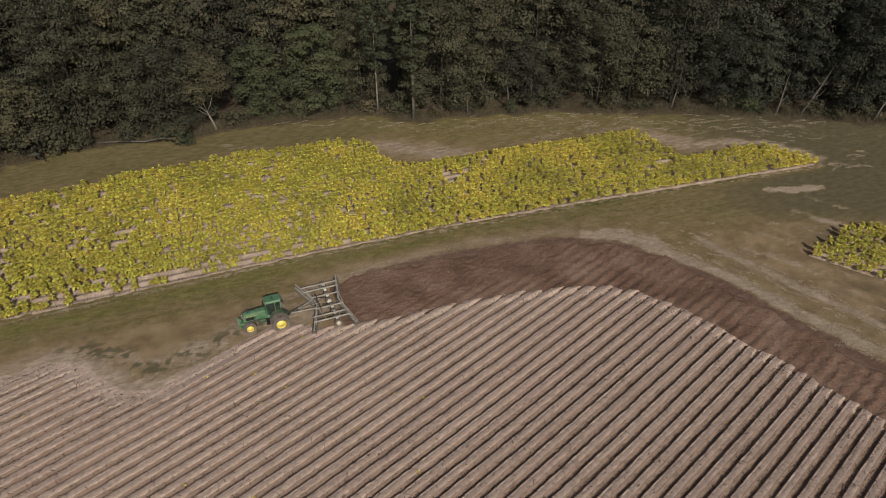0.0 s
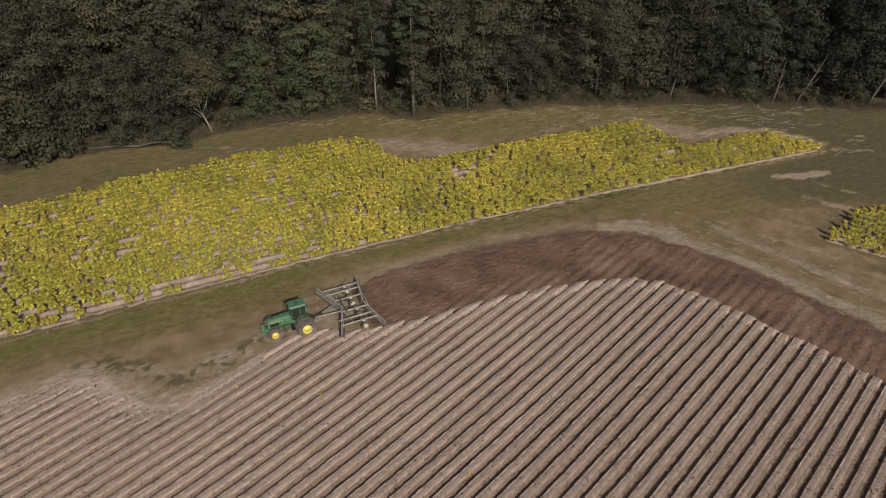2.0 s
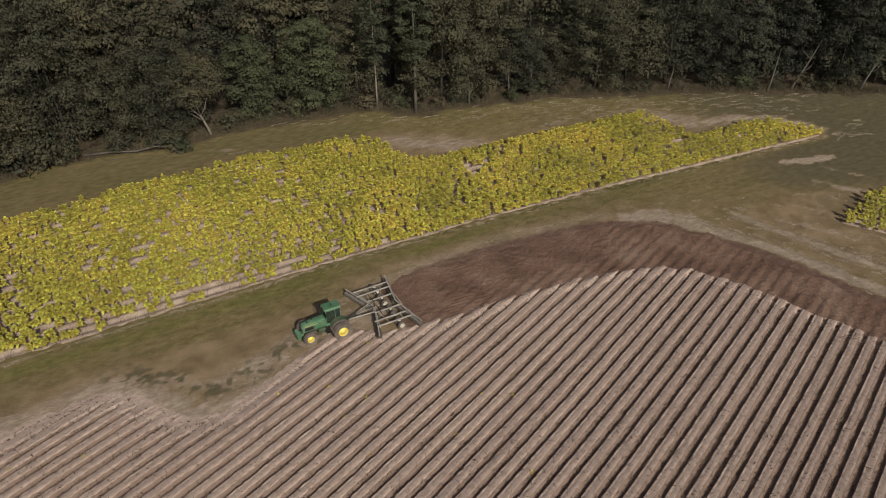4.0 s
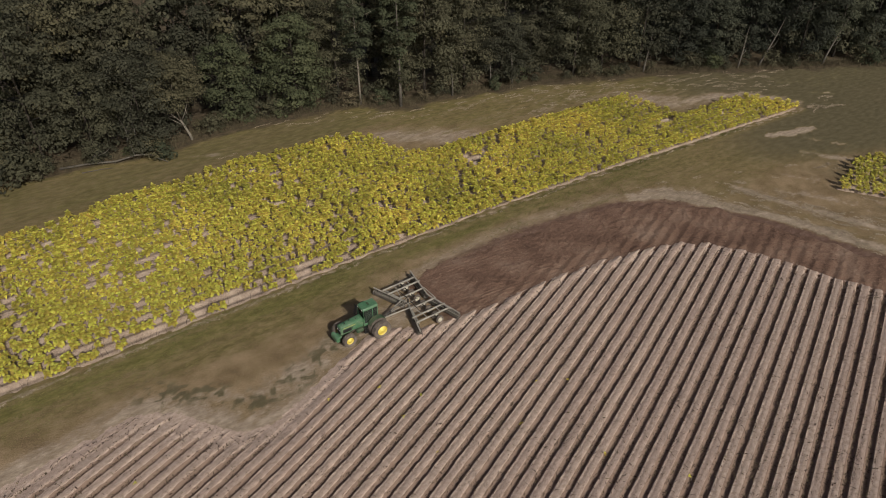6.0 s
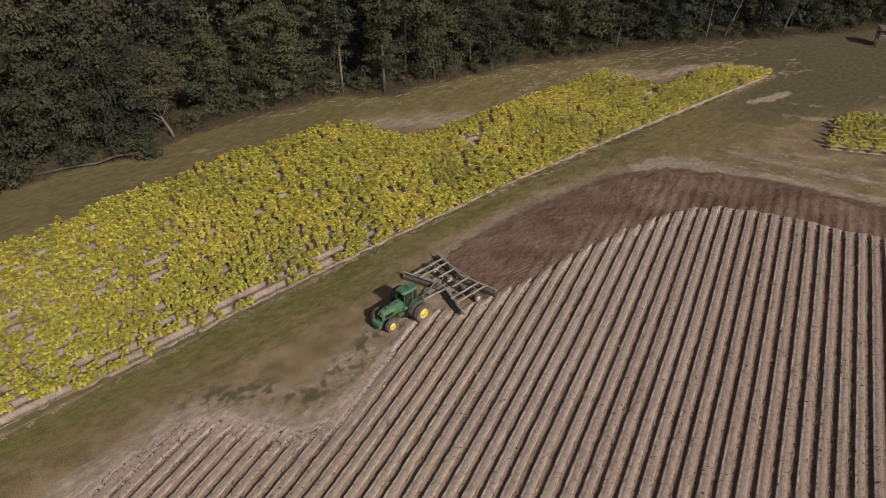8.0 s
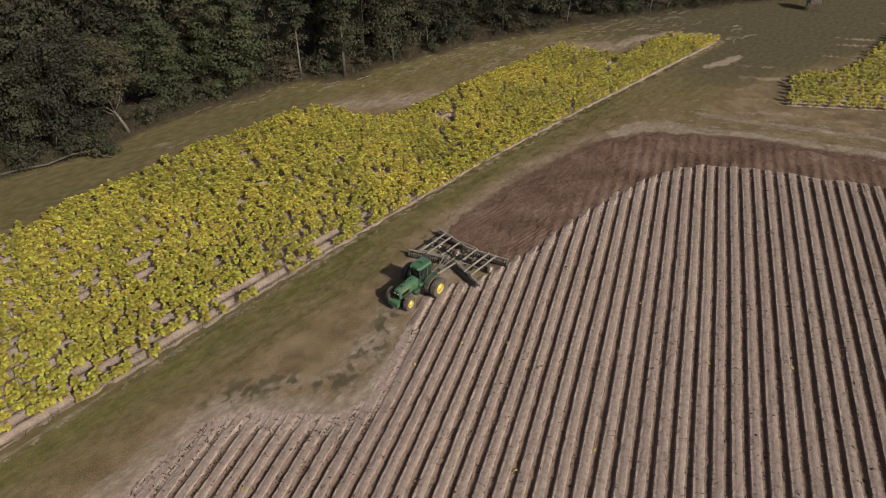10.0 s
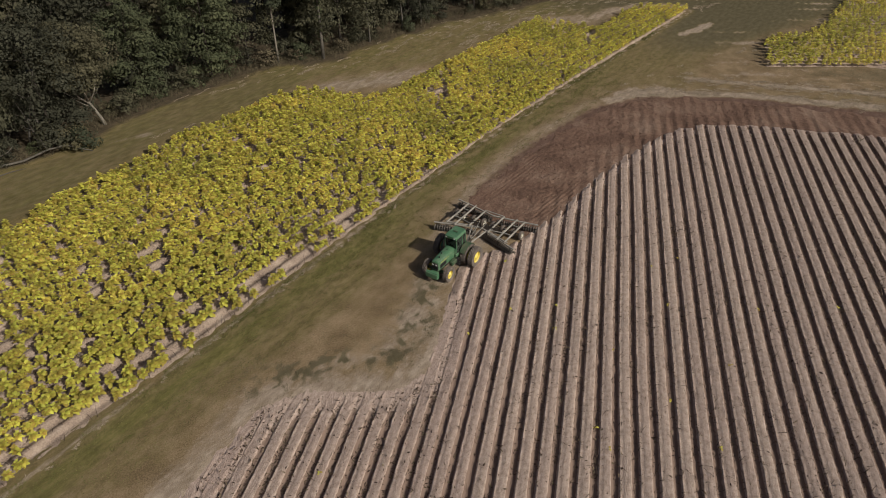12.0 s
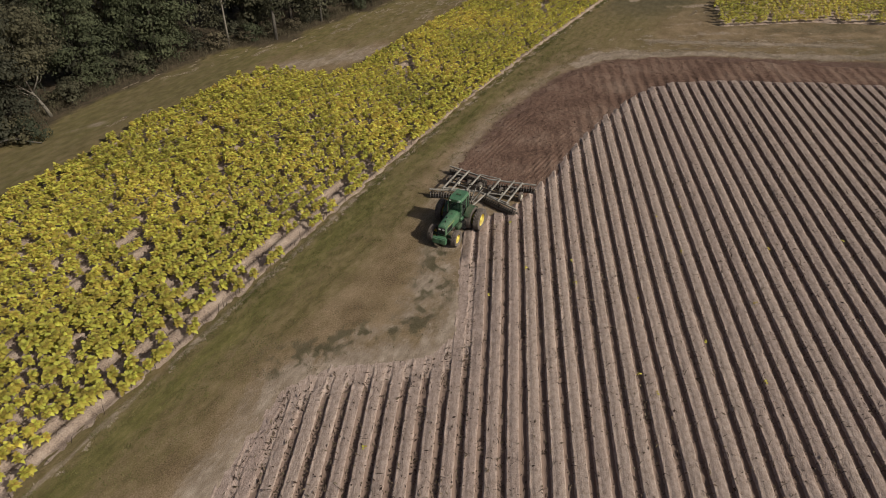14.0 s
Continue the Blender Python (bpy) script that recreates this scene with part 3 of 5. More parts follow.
def build_clods():
    """Crumbs of soil thrown up along the disced strip."""
    rng = np.random.default_rng(48)
    line, pts = [(9.0, 11.0), (12.4, 13.4), (20.1, 16.6), (27.9, 19.2), (35.9, 20.9), (42.0, 21.2), (46.0, 19.8)], []
    for (ax, ay), (bx, by) in zip(line, line[1:]):
        for _ in range(int(math.hypot(bx - ax, by - ay) * 16)):
            t, off = rng.random(), 0.3 * rng.normal() + 0.15
            x, y = ax + (bx - ax) * t, ay + (by - ay) * t + off
            if vnoise(np.array([x * 0.9]), np.array([y * 0.9]), 49)[0] > 0.4:
                pts.append((x, y, 0.03, 0.03 + 0.07 * rng.random() ** 2))
    for _ in range(1500):
        x, y = 10 + 46 * rng.random(), 4 + 17 * rng.random()
        if signed(TILLED, np.array([x]), np.array([y]))[0] > 0.3:
            pts.append((x, y, 0.06, 0.03 + 0.08 * rng.random() ** 2))
    shape = np.array([(1, 0, 0), (0, 1, 0), (-1, 0, 0), (0, -1, 0), (0, 0, 1), (0, 0, -1)])
    tri = np.array([(0, 1, 4), (1, 2, 4), (2, 3, 4), (3, 0, 4), (1, 0, 5), (2, 1, 5), (3, 2, 5), (0, 3, 5)])
    P = np.array(pts)
    V = P[:, None, :3] + shape[None] * P[:, None, 3:] * (0.6 + 0.8 * rng.random((len(P), 6, 1))) * np.array([1, 1, 0.8])
    T = (tri[None] + 6 * np.arange(len(P))[:, None, None]).reshape(-1, 3)
    tagged(new("soil_clods", quick_mesh("soil_clods", V.reshape(-1, 3), T, M_CLOD, size=3)), "brown crumbs of soil thrown up by the discs", "clods", kind="stuff")


build_clods()


# ---- soil beds under the crop ----
def bed_mesh(name, poly, line_y, x0, x1, across, seed):
    """Ridged soil: rows that run along line_y, set off to its back."""
    xs, vs = np.arange(x0, x1, 0.4), np.arange(*across, 0.16)
    X, V = np.meshgrid(xs, vs, indexing="ij")
    slope = np.gradient(line_y(xs), xs)[:, None]
    c = 1 / np.sqrt(1 + slope ** 2)
    PX, PY = X - V * slope * c, line_y(xs)[:, None] + V * c
    d = signed(poly, PX, PY) + 1.1 * (fbm(PX * 1.3, PY * 1.3, seed + 7) - 0.5)
    Z = 0.11 * np.clip(1.6 * np.cos((V / 1.2 - 0.333) * 2 * math.pi), -1, 1) + 0.08 * (fbm(PX * 1.6, PY * 1.6, seed) - 0.5) + 0.05
    Z = Z * smooth(-0.5, 0.5, d) - 0.12 * smooth(0.1, -0.5, d)
    F = grid_faces(len(xs), len(vs))
    F = F[(d.ravel()[F] > -0.6).all(1)]
    used = np.unique(F)
    idx = -np.ones(X.size, np.int64)
    idx[used] = np.arange(len(used))
    return quick_mesh(name, np.stack([PX.ravel()[used], PY.ravel()[used], Z.ravel()[used]], 1), idx[F], M_BED, True)


def far_y(x):
    return 18.2 - (x - 65.6) * 0.72


tagged(new("crop_bed", bed_mesh("crop_bed", CROP, edge_y, -46, 88, (-1.0, 32.0), 51)), "pale ridged soil bed under the tobacco crop", "soil", kind="structure")
tagged(new("crop_bed", bed_mesh("crop_bed", CROP_FAR, far_y, 45, 125, (-9.0, 45.0), 52)), "pale ridged soil bed of the farther tobacco patch", "soil", kind="structure")


# ---- tobacco ----
def leaf_arrays(rng, length, width, droop, lift):
    """One bent, keeled leaf: 9 corners and 4 quads, growing along +x."""
    t = np.array([0.05, 0.42, 0.75, 1.0])
    w = np.array([0.2, 0.52, 0.46, 0.08]) * width
    x = length * t * np.cos(lift) * (1 - 0.18 * droop * t)
    z = length * (t * np.sin(lift) - droop * t ** 2.2)
    rows = []
    for i in range(4):
        ruff = 0.05 * length * (rng.random(2) - 0.5)
        rows += [(x[i], -w[i], z[i] + 0.22 * w[i] + ruff[0]), (x[i], 0, z[i]), (x[i], w[i], z[i] + 0.22 * w[i] + ruff[1])]
    quads = [(3 * i + j, 3 * i + j + 3, 3 * i + j + 4, 3 * i + j + 1) for i in range(3) for j in range(2)]
    return np.array(rows), np.array(quads)


def plant_leaves(rng, tall):
    """Corners and quads of each leaf of one plant."""
    out, n = [], rng.integers(20, 25)
    a = rng.random() * 6.28
    for i in range(n):
        f = i / (n - 1)
        a += 2.4 + 0.5 * (rng.random() - 0.5)
        v, q = leaf_arrays(rng, (0.45 - 0.13 * f) * (0.7 + 0.5 * rng.random()), (0.25 - 0.045 * f) * (0.85 + 0.3 * rng.random()), 0.16 + 0.4 * rng.random() * (1 - 0.3 * f), 0.05 + 0.35 * f + 0.35 * rng.random())
        c, s = math.cos(a), math.sin(a)
        z0 = tall * (0.42 + 0.5 * f)
        out.append((np.stack([v[:, 0] * c - v[:, 1] * s, v[:, 0] * s + v[:, 1] * c, v[:, 2] + z0], 1), q))
    return out


def crop_places():
    """Where plants stand: along rows set off from the field's near edge, with gaps."""
    rng, out, bare = np.random.default_rng(11), [], []
    for poly, line_y, x0, x1, rows, seed in ((CROP, edge_y, -46, 88, 26, 61), (CROP_FAR, far_y, 40, 125, 34, 62)):
        for k in range(0 if poly is CROP else -7, rows):
            v = 1.2 * k + (0.4 if poly is CROP else 0.0)
            x = np.arange(x0, x1, 0.47)
            x = x + 0.3 * (rng.random(len(x)) - 0.5)
            slope = (line_y(x + 0.1) - line_y(x - 0.1)) / 0.2
            c = 1 / np.sqrt(1 + slope ** 2)
            px, py = x - v * slope * c, line_y(x) + v * c + 0.18 * (rng.random(len(x)) - 0.5)
            d = signed(poly, px, py) + (0.45 if poly is CROP and k == 0 else 0.0 if poly is CROP else 0.35)
            thin = 0.7 * vnoise(px * 0.6, px * 0 + k * 1.9, seed) + 0.3 * vnoise(px * 0.12, py * 0.12, seed + 3)
            ok = (d > 0.1) & (thin < 0.815) & (rng.random(len(x)) > 0.08)
            if poly is CROP:
                # the first rows have been stripped at the near end
                ok &= (k > 0) | (px > 12) | (vnoise(px * 0.45, py * 0.45, 64) > 0.36)
                ok &= (k > 1) | (px > 0) | (vnoise(px * 0.5, py * 0.5, 65) > 0.25)
                ok &= (k > 4) | (px > 6) | (rng.random(len(x)) > 0.2 - 0.04 * k)
            sparse = 1.08 + 0.24 * vnoise(px * 0.15, py * 0.15, seed + 5)
            for i in np.where(ok)[0]:
                small = 1 - 0.12 * smooth(9, 2, k) * smooth(16, 0, px[i]) * (poly is CROP)
                out.append((px[i], py[i], float(small) * sparse[i] * (0.82 + 0.3 * rng.random()), k, poly is CROP))
            if poly is CROP:
                bare += [(px[i], py[i], 0.05) for i in np.where(~ok & (d > 0.1) & (px < 45))[0] if rng.random() < 0.8]
    return out, bare


CROP_PLACES, BARE_PLACES = crop_places()


def build_crop():
    rng = np.random.default_rng(12)
    kinds = [plant_leaves(rng, 0.82 + 0.3 * rng.random()) for _ in range(14)]
    stalk = Shape().tube([(0, 0, -0.06), (0.01, 0.01, 0.4), (0.0, 0.02, 0.9)], [0.024, 0.02, 0.01], 5).mesh("stalk", M_STALK)
    near, rest = [], []
    for p in CROP_PLACES:
        (near if p[4] and -27 < p[0] < -6 and p[3] < 14 and len(near) < 230 else rest).append(p)
    originals = []
    for leaves in kinds[:8]:
        ob = thing("tobacco_plant", "ripening yellow-green tobacco plant on a pale soil row", "tobacco plant", "ripening tobacco rows")
        put("stalk", stalk, ob)
        for v, q in leaves:
            put("leaf", quick_mesh("leaf", v, q, M_LEAF, True), ob)
        originals.append(ob)
    for i, (x, y, s, k, _) in enumerate(near):
        m = pose(x, y, 0.05, 0, 0, rng.random() * 360) @ Matrix.Diagonal((s, s, s, 1))
        if i < 8:
            originals[i].matrix_basis = m
        else:
            copy_thing(originals[i % 8], m)
    # plants far off carry simpler leaves
    LITE, QLITE = np.array([0, 1, 2, 3, 4, 5, 9, 10, 11]), np.array([(0, 3, 4, 1), (1, 4, 5, 2), (3, 6, 7, 4), (4, 7, 8, 5)])
    TINY, QTINY = np.array([1, 3, 4, 5, 10]), np.array([(0, 1, 4, 2), (0, 2, 4, 3)])
    V, Q, base = [], [], 0
    for x, y, s, k, _ in rest:
        a = rng.random() * 6.283
        c, sn = math.cos(a) * s, math.sin(a) * s
        for v, q in kinds[rng.integers(len(kinds))]:
            v, q = (v[TINY], QTINY) if x > 34 else (v[LITE], QLITE)
            V.append(np.stack([v[:, 0] * c - v[:, 1] * sn + x, v[:, 0] * sn + v[:, 1] * c + y, v[:, 2] * s + 0.05], 1))
            Q.append(q + base)
            base += len(v)
    me = quick_mesh("tobacco_crop", np.concatenate(V), np.concatenate(Q), M_LEAF, True)
    tagged(new("tobacco_crop", me), "dense rows of ripening yellow-green tobacco plants", "crop", kind="stuff")


build_crop()


# ---- dead stalks, clods of leaf and blades ----
def hooks(places, rng, tall, thick, lean):
    """Small bent sticks, three-sided, joined into one mesh."""
    n = len(places)
    P = np.asarray(places)
    a = rng.random(n) * 6.283
    ln = tall * (0.5 + rng.random(n))
    out = np.stack([np.cos(a), np.sin(a), np.zeros(n)], 1)
    mid = P + np.stack([0 * a, 0 * a, ln * (1 - 0.3 * lean)], 1) * 0.75 + out * (ln * 0.2)[:, None]
    tip = mid + out * (ln * (0.3 + lean * rng.random(n)))[:, None] + np.stack([0 * a, 0 * a, ln * (0.4 - lean * rng.random(n))], 1)
    V = np.zeros((n, 9, 3))
    for i, (c, r) in enumerate(((P, thick), (mid, thick * 0.8), (tip, thick * 0.35))):
        for k in range(3):
            b = a + 2.094 * k
            V[:, 3 * i + k] = c + np.stack([np.cos(b), np.sin(b), 0 * b], 1) * r
    f = np.array([(3 * i + k, 3 * i + (k + 1) % 3, 3 * i + 3 + (k + 1) % 3, 3 * i + 3 + k) for i in range(2) for k in range(3)])
    return V.reshape(-1, 3), (f[None] + 9 * np.arange(n)[:, None, None]).reshape(-1, 4)


def build_stalks():
    rng, places = np.random.default_rng(31), []
    for k in range(-16, 70):
        for side in (-0.33, -0.19, 0.31, 0.4):
            r = np.arange(-60, 60, 0.4) + 0.3 * rng.random(300)
            s = ROW_FIRST + (k + 0.5 + side + 0.05 * (rng.random(len(r)) - 0.5)) * ROW_STEP
            x, y = ROW_N[0] * s + ROW_D[0] * r, ROW_N[1] * s + ROW_D[1] * r
            ok = (signed(ROW_FIELD, x, y) > np.where(x < 8, 2.2, 0.6)) & (rng.random(len(r)) < (0.12 + 0.6 * vnoise(x * 0.25, y * 0.25, 81)) * (0.3 + 0.7 * smooth(-12, 12, x))) & (y > -33) & (x - y < 88)
            places += [(x[i], y[i], 0.14) for i in np.where(ok)[0]]
    V, Q = hooks(places, rng, 0.28, 0.026, 0.9)
    tagged(new("dead_stalks", quick_mesh("dead_stalks", V, Q, M_TWIG)), "dark dry stalk stubs scattered along the ridges", "stalks", kind="stuff")
    V, Q = hooks(BARE_PLACES, rng, 0.62, 0.02, 0.35)
    tagged(new("bare_stalks", quick_mesh("bare_stalks", V, Q, M_TWIG)), "stripped bare tobacco stalks standing in the gaps of the crop", "stalks", kind="stuff")
    # a few yellow leaves dropped on the ridges
    places, V, Q = [], [], []
    while len(places) < 24:
        x, y = -22 + 50 * rng.random(), -26 + 34 * rng.random()
        if signed(ROW_FIELD, np.array([x]), np.array([y]))[0] > 0.5:
            places.append((x, y))
    for i, (x, y) in enumerate(places):
        for j in range(3):
            v, q = leaf_arrays(rng, 0.2, 0.13, 0.2, 0.1)
            a = rng.random() * 6.283
            c, sn = math.cos(a), math.sin(a)
            Q.append(q + 12 * (3 * i + j))
            V.append(np.stack([v[:, 0] * c - v[:, 1] * sn + x, v[:, 0] * sn + v[:, 1] * c + y, v[:, 2] + 0.27 + 0.03 * j], 1))
    tagged(new("fallen_leaves", quick_mesh("fallen_leaves", np.concatenate(V), np.concatenate(Q), M_LEAF)), "yellow tobacco leaves dropped on the bare ridges", "leaves", kind="stuff")


def flat_bits(P, rng, length, longer, width, wider, tilt):
    """Four-cornered curled scraps lying on the ground."""
    n = len(P)
    N = rng.normal(size=(n, 3)) * tilt + np.array([0, 0, 1.0])
    N /= np.linalg.norm(N, axis=1)[:, None]
    A = np.cross(N, rng.normal(size=(n, 3)))
    A /= np.linalg.norm(A, axis=1)[:, None]
    B = np.cross(N, A)
    ln, wd = length + longer * rng.random((n, 1)) ** 2, width + wider * rng.random((n, 1))
    V = np.stack([P - A * ln, P - B * wd + N * 0.02, P + A * ln + N * 0.03, P + B * wd + N * 0.02], 1).reshape(-1, 3)
    return V, np.arange(4 * n).reshape(-1, 4)


def build_litter():
    """Curled scraps of dead leaf and root caught in the furrows and along the ridges' shoulders."""
    rng, pts = np.random.default_rng(33), []
    for k in range(-16, 70):
        for side, much in ((-0.46, 0.8), (-0.3, 0.45), (0.3, 0.4), (0.42, 0.7), (0.02, 0.12)):
            r = np.arange(-60, 60, 0.17)
            r = r + 0.17 * rng.random(len(r))
            s = ROW_FIRST + (k + 0.5 + side + 0.09 * rng.normal(size=len(r))) * ROW_STEP
            x, y = ROW_N[0] * s + ROW_D[0] * r, ROW_N[1] * s + ROW_D[1] * r
            drift = smooth(0.35, 0.75, 0.6 * fbm(x * 0.16, y * 0.16, 85) + 0.4 * vnoise(x * 0.9, y * 0.9, 86)) + 0.12 + 0.7 * smooth(34, 62, x - y) + 0.3 * smooth(-3, -14, x)
            ok = (signed(ROW_FIELD, x, y) > 0.4) & (rng.random(len(r)) < much * drift) & (y > -33) & (x - y < 84)
            z = np.interp(np.abs((s - ROW_FIRST) / ROW_STEP - k - 0.5), [0, 0.24, 0.42, 0.5], [0.31, 0.27, 0.06, 0.02])
            pts.append(np.stack([x, y, z], 1)[ok])
    V, Q = flat_bits(np.concatenate(pts), rng, 0.06, 0.15, 0.025, 0.04, 0.55)
    tagged(new("field_litter", quick_mesh("field_litter", V, Q, M_SCRAP)), "brown scraps of dead leaf lying in the furrows", "litter", kind="stuff")


build_stalks()
build_litter()


def blades(places, rng, tall, wide, spread_):
    """Tufts of three thin upright blades."""
    P = np.repeat(np.asarray(places, float), 4, 0)
    n = len(P)
    a, b = rng.random(n) * 6.283, rng.random(n) * 6.283
    P[:, :2] += (rng.random((n, 2)) - 0.5) * spread_
    h = tall * (0.5 + rng.random(n))
    side = np.stack([np.cos(a), np.sin(a), 0 * a], 1) * wide
    tip = P + np.stack([np.cos(b) * h * 0.5, np.sin(b) * h * 0.5, h], 1)
    return np.stack([P - side, P + side, tip], 1).reshape(-1, 3), np.arange(3 * n).reshape(-1, 3)


def build_grass():
    rng = np.random.default_rng(41)
    x, y = -34 + 112 * rng.random(42000), -12 + 64 * rng.random(42000)
    lane = y - edge_y(x)
    near = np.exp(-((lane + 1.6) / 1.3) ** 2) * smooth(80, 10, x) + 0.12 * (lane < -0.5) * (lane > -7) * smooth(40, 10, x)
    edge_ = np.exp(-((lane + 0.55) / 0.3) ** 2)
    ok = (signed(ROW_FIELD, x, y) < -1.2) & (signed(TILLED, x, y) < -1.0) & (lane < -0.2) & (rng.random(len(x)) < np.maximum(near * (0.2 + vnoise(x * 0.8, y * 0.8, 82)), edge_ * 0.8))
    gx = -34 + 80 * rng.random(17000)
    off = -0.5 - 5.5 * rng.random(17000) ** 1.6
    gy = edge_y(gx) + off
    lush = smooth(0.3, 0.75, 0.6 * vnoise(gx * 0.25, off * 2.2, 83) + 0.4 * vnoise(gx * 1.5, gy * 1.5, 84))
    keep = (signed(ROW_FIELD, gx, gy) < -1.5) & (signed(TILLED, gx, gy) < -1.0) & (rng.random(17000) < lush)
    x, y = np.concatenate([x[ok], gx[keep]]), np.concatenate([y[ok], gy[keep]])
    ex = -34 + 100 * rng.random(5200)
    eo = -0.28 + 0.2 * rng.normal(size=5200)
    grow = vnoise(ex * 0.7, eo * 0, 87) > 0.4
    x, y = np.concatenate([x, ex[grow]]), np.concatenate([y, (edge_y(ex) + eo)[grow]])
    V, T = blades(np.stack([x, y, 0 * x], 1), rng, 0.085, 0.022, 0.45)
    tagged(new("lane_grass", quick_mesh("lane_grass", V, T, M_GRASS, size=3)), "short worn green grass tufts along the lane", "grass", kind="stuff")
    s, pts = 0, []
    line = WOOD[1:-3]
    for (ax, ay), (bx, by) in zip(line, line[1:]):
        ln = math.hypot(bx - ax, by - ay)
        m = int(ln * 46)
        t, d = rng.random(m), -0.6 + 3.6 * rng.random(m) ** 1.3 * rng.random(m)
        nx, ny = -(by - ay) / ln, (bx - ax) / ln
        pts.append(np.stack([ax + (bx - ax) * t - nx * (d - 1.0), ay + (by - ay) * t - ny * (d - 1.0), 0 * t], 1))
    V, T = blades(np.concatenate(pts), rng, 0.62, 0.022, 0.7)
    tagged(new("dry_weeds", quick_mesh("dry_weeds", V, T, M_DRY, size=3)), "brown dry weeds along the foot of the wood", "weeds", kind="stuff")


build_grass()


def build_weeds():
    rng = np.random.default_rng(43)
    x, y = -16 + 22 * rng.random(9000), -5 + 13 * rng.random(9000)
    ok = (signed(ROW_FIELD, x, y) < 0.6) & (rng.random(9000) < 0.8 * weed_cover(x, y))
    V, T = blades(np.stack([x[ok], y[ok], 0 * x[ok]], 1), rng, 0.1, 0.02, 0.4)
    tagged(new("low_weeds", quick_mesh("low_weeds", V, T, M_WEED, size=3)), "dark low weeds on the bare soil by the rows", "weeds", kind="stuff")


build_weeds()


def build_straw():
    """Thin broken wisps of pale dead grass, combed along the lanes."""
    rng, pts = np.random.default_rng(47), []

    def wisp(x, y, turn, length, wide):
        n = int(length * 40)
        t = (rng.random(n) - 0.5) * length
        w = rng.normal(size=n) * wide + 0.12 * np.sin(t * 2.0 + x)
        c, s = math.cos(turn), math.sin(turn)
        pts.append(np.stack([x + t * c - w * s, y + t * s + w * c, 0 * t + 0.01], 1))

    # behind the crop, along the wood
    made = 0
    while made < 250:
        x = -16 + 100 * rng.random()
        y = 40 + 20 * rng.random()
        px, py = np.array([x]), np.array([y])
        c, w = signed(CROP, px, py)[0], signed(WOOD, px, py)[0]
        if c < -0.6 and w < -1.2 and vnoise(px * 0.12, py * 0.3, 91)[0] > 0.34 and rng.random() < 0.25 + x / 60:
            wisp(x, y, radians(18 if x < 50 else 2) + 0.25 * rng.normal(), 0.6 + 2.4 * rng.random() ** 2, 0.07 + 0.1 * rng.random())
            made += 1
    # between the headland and the farther patch
    made = 0
    while made < 420:
        x, y = 42 + 34 * rng.random(), -6 + 32 * rng.random()
        px, py = np.array([x]), np.array([y])
        off = min(along(PALE_LINES[0][0], px, py)[0], along(PALE_LINES[1][0], px, py)[0])
        if signed(TILLED, px, py)[0] < -0.6 and signed(CROP_FAR, px, py)[0] < -0.5 and rng.random() < math.exp(-(off / 1.3) ** 2) + 0.04:
            wisp(x, y, radians(-46 if y < 18 else -20) + 0.3 * rng.normal(), 0.5 + 1.8 * rng.random() ** 2, 0.08 + 0.12 * rng.random())
            made += 1
    # ragged tufts along the crop's near edge
    for x in np.arange(-34, 76, 0.9):
        if rng.random() < 0.6:
            wisp(x, edge_y(x) - 0.25 - 0.5 * rng.random(), radians(22) + 0.2 * rng.normal(), 0.4 + 0.7 * rng.random(), 0.07)
    V, Q = flat_bits(np.concatenate(pts) + np.array([0, 0, 0.03]), rng, 0.06, 0.12, 0.016, 0.022, 0.22)
    tagged(new("straw_wisps", quick_mesh("straw_wisps", V, Q, M_STRAW)), "pale wisps of dead grass along the lanes", "grass", kind="stuff")


build_straw()

# ---- the wood ----
def crown_arrays(rng, height, low, radius, clumps, leaves, size, squash=1.0):
    """Leaf quads set on many uneven clumps inside an egg-shaped crown."""
    P, N = [], []
    for _ in range(clumps):
        f = rng.random() ** 0.8
        z = low + (height - low) * f
        reach = radius * (0.35 + 0.65 * math.sin(math.pi * min(0.97, 0.16 + 0.8 * f)) ** 0.8)
        a, rr = rng.random() * 6.283, reach * (0.1 + 0.9 * math.sqrt(rng.random()))
        c = np.array([rr * math.cos(a), rr * math.sin(a) * squash, z])
        cr = radius * (0.25 + 0.2 * rng.random())
        n = max(8, int(leaves / clumps * (0.6 + 0.8 * rng.random())))
        d = rng.normal(size=(n, 3))
        d /= np.linalg.norm(d, axis=1)[:, None]
        d[:, 2] = np.abs(d[:, 2]) * 1.0 - 0.35 * rng.random(n)
        q = c + d * cr * (0.7 + 0.4 * rng.random((n, 1))) * np.array([1, 1, 0.75])
        P.append(q)
        out = np.array([c[0] / radius, c[1] / radius, (z - 0.5 * (low + height)) / (height - low)])
        N.append(d + 0.5 * out + 0.14 * rng.normal(size=(n, 3)))
    P, N = np.concatenate(P), np.concatenate(N)
    N /= np.linalg.norm(N, axis=1)[:, None]
    A = np.cross(N, rng.normal(size=N.shape))
    A /= np.linalg.norm(A, axis=1)[:, None]
    B = np.cross(N, A)
    s = size * (0.6 + 0.8 * rng.random((len(P), 1)))
    V = np.stack([P - A * s, P + B * s * 0.6 + N * s * 0.15, P + A * s, P - B * s * 0.6 + N * s * 0.15], 1).reshape(-1, 3)
    return V, np.arange(len(V)).reshape(-1, 4)


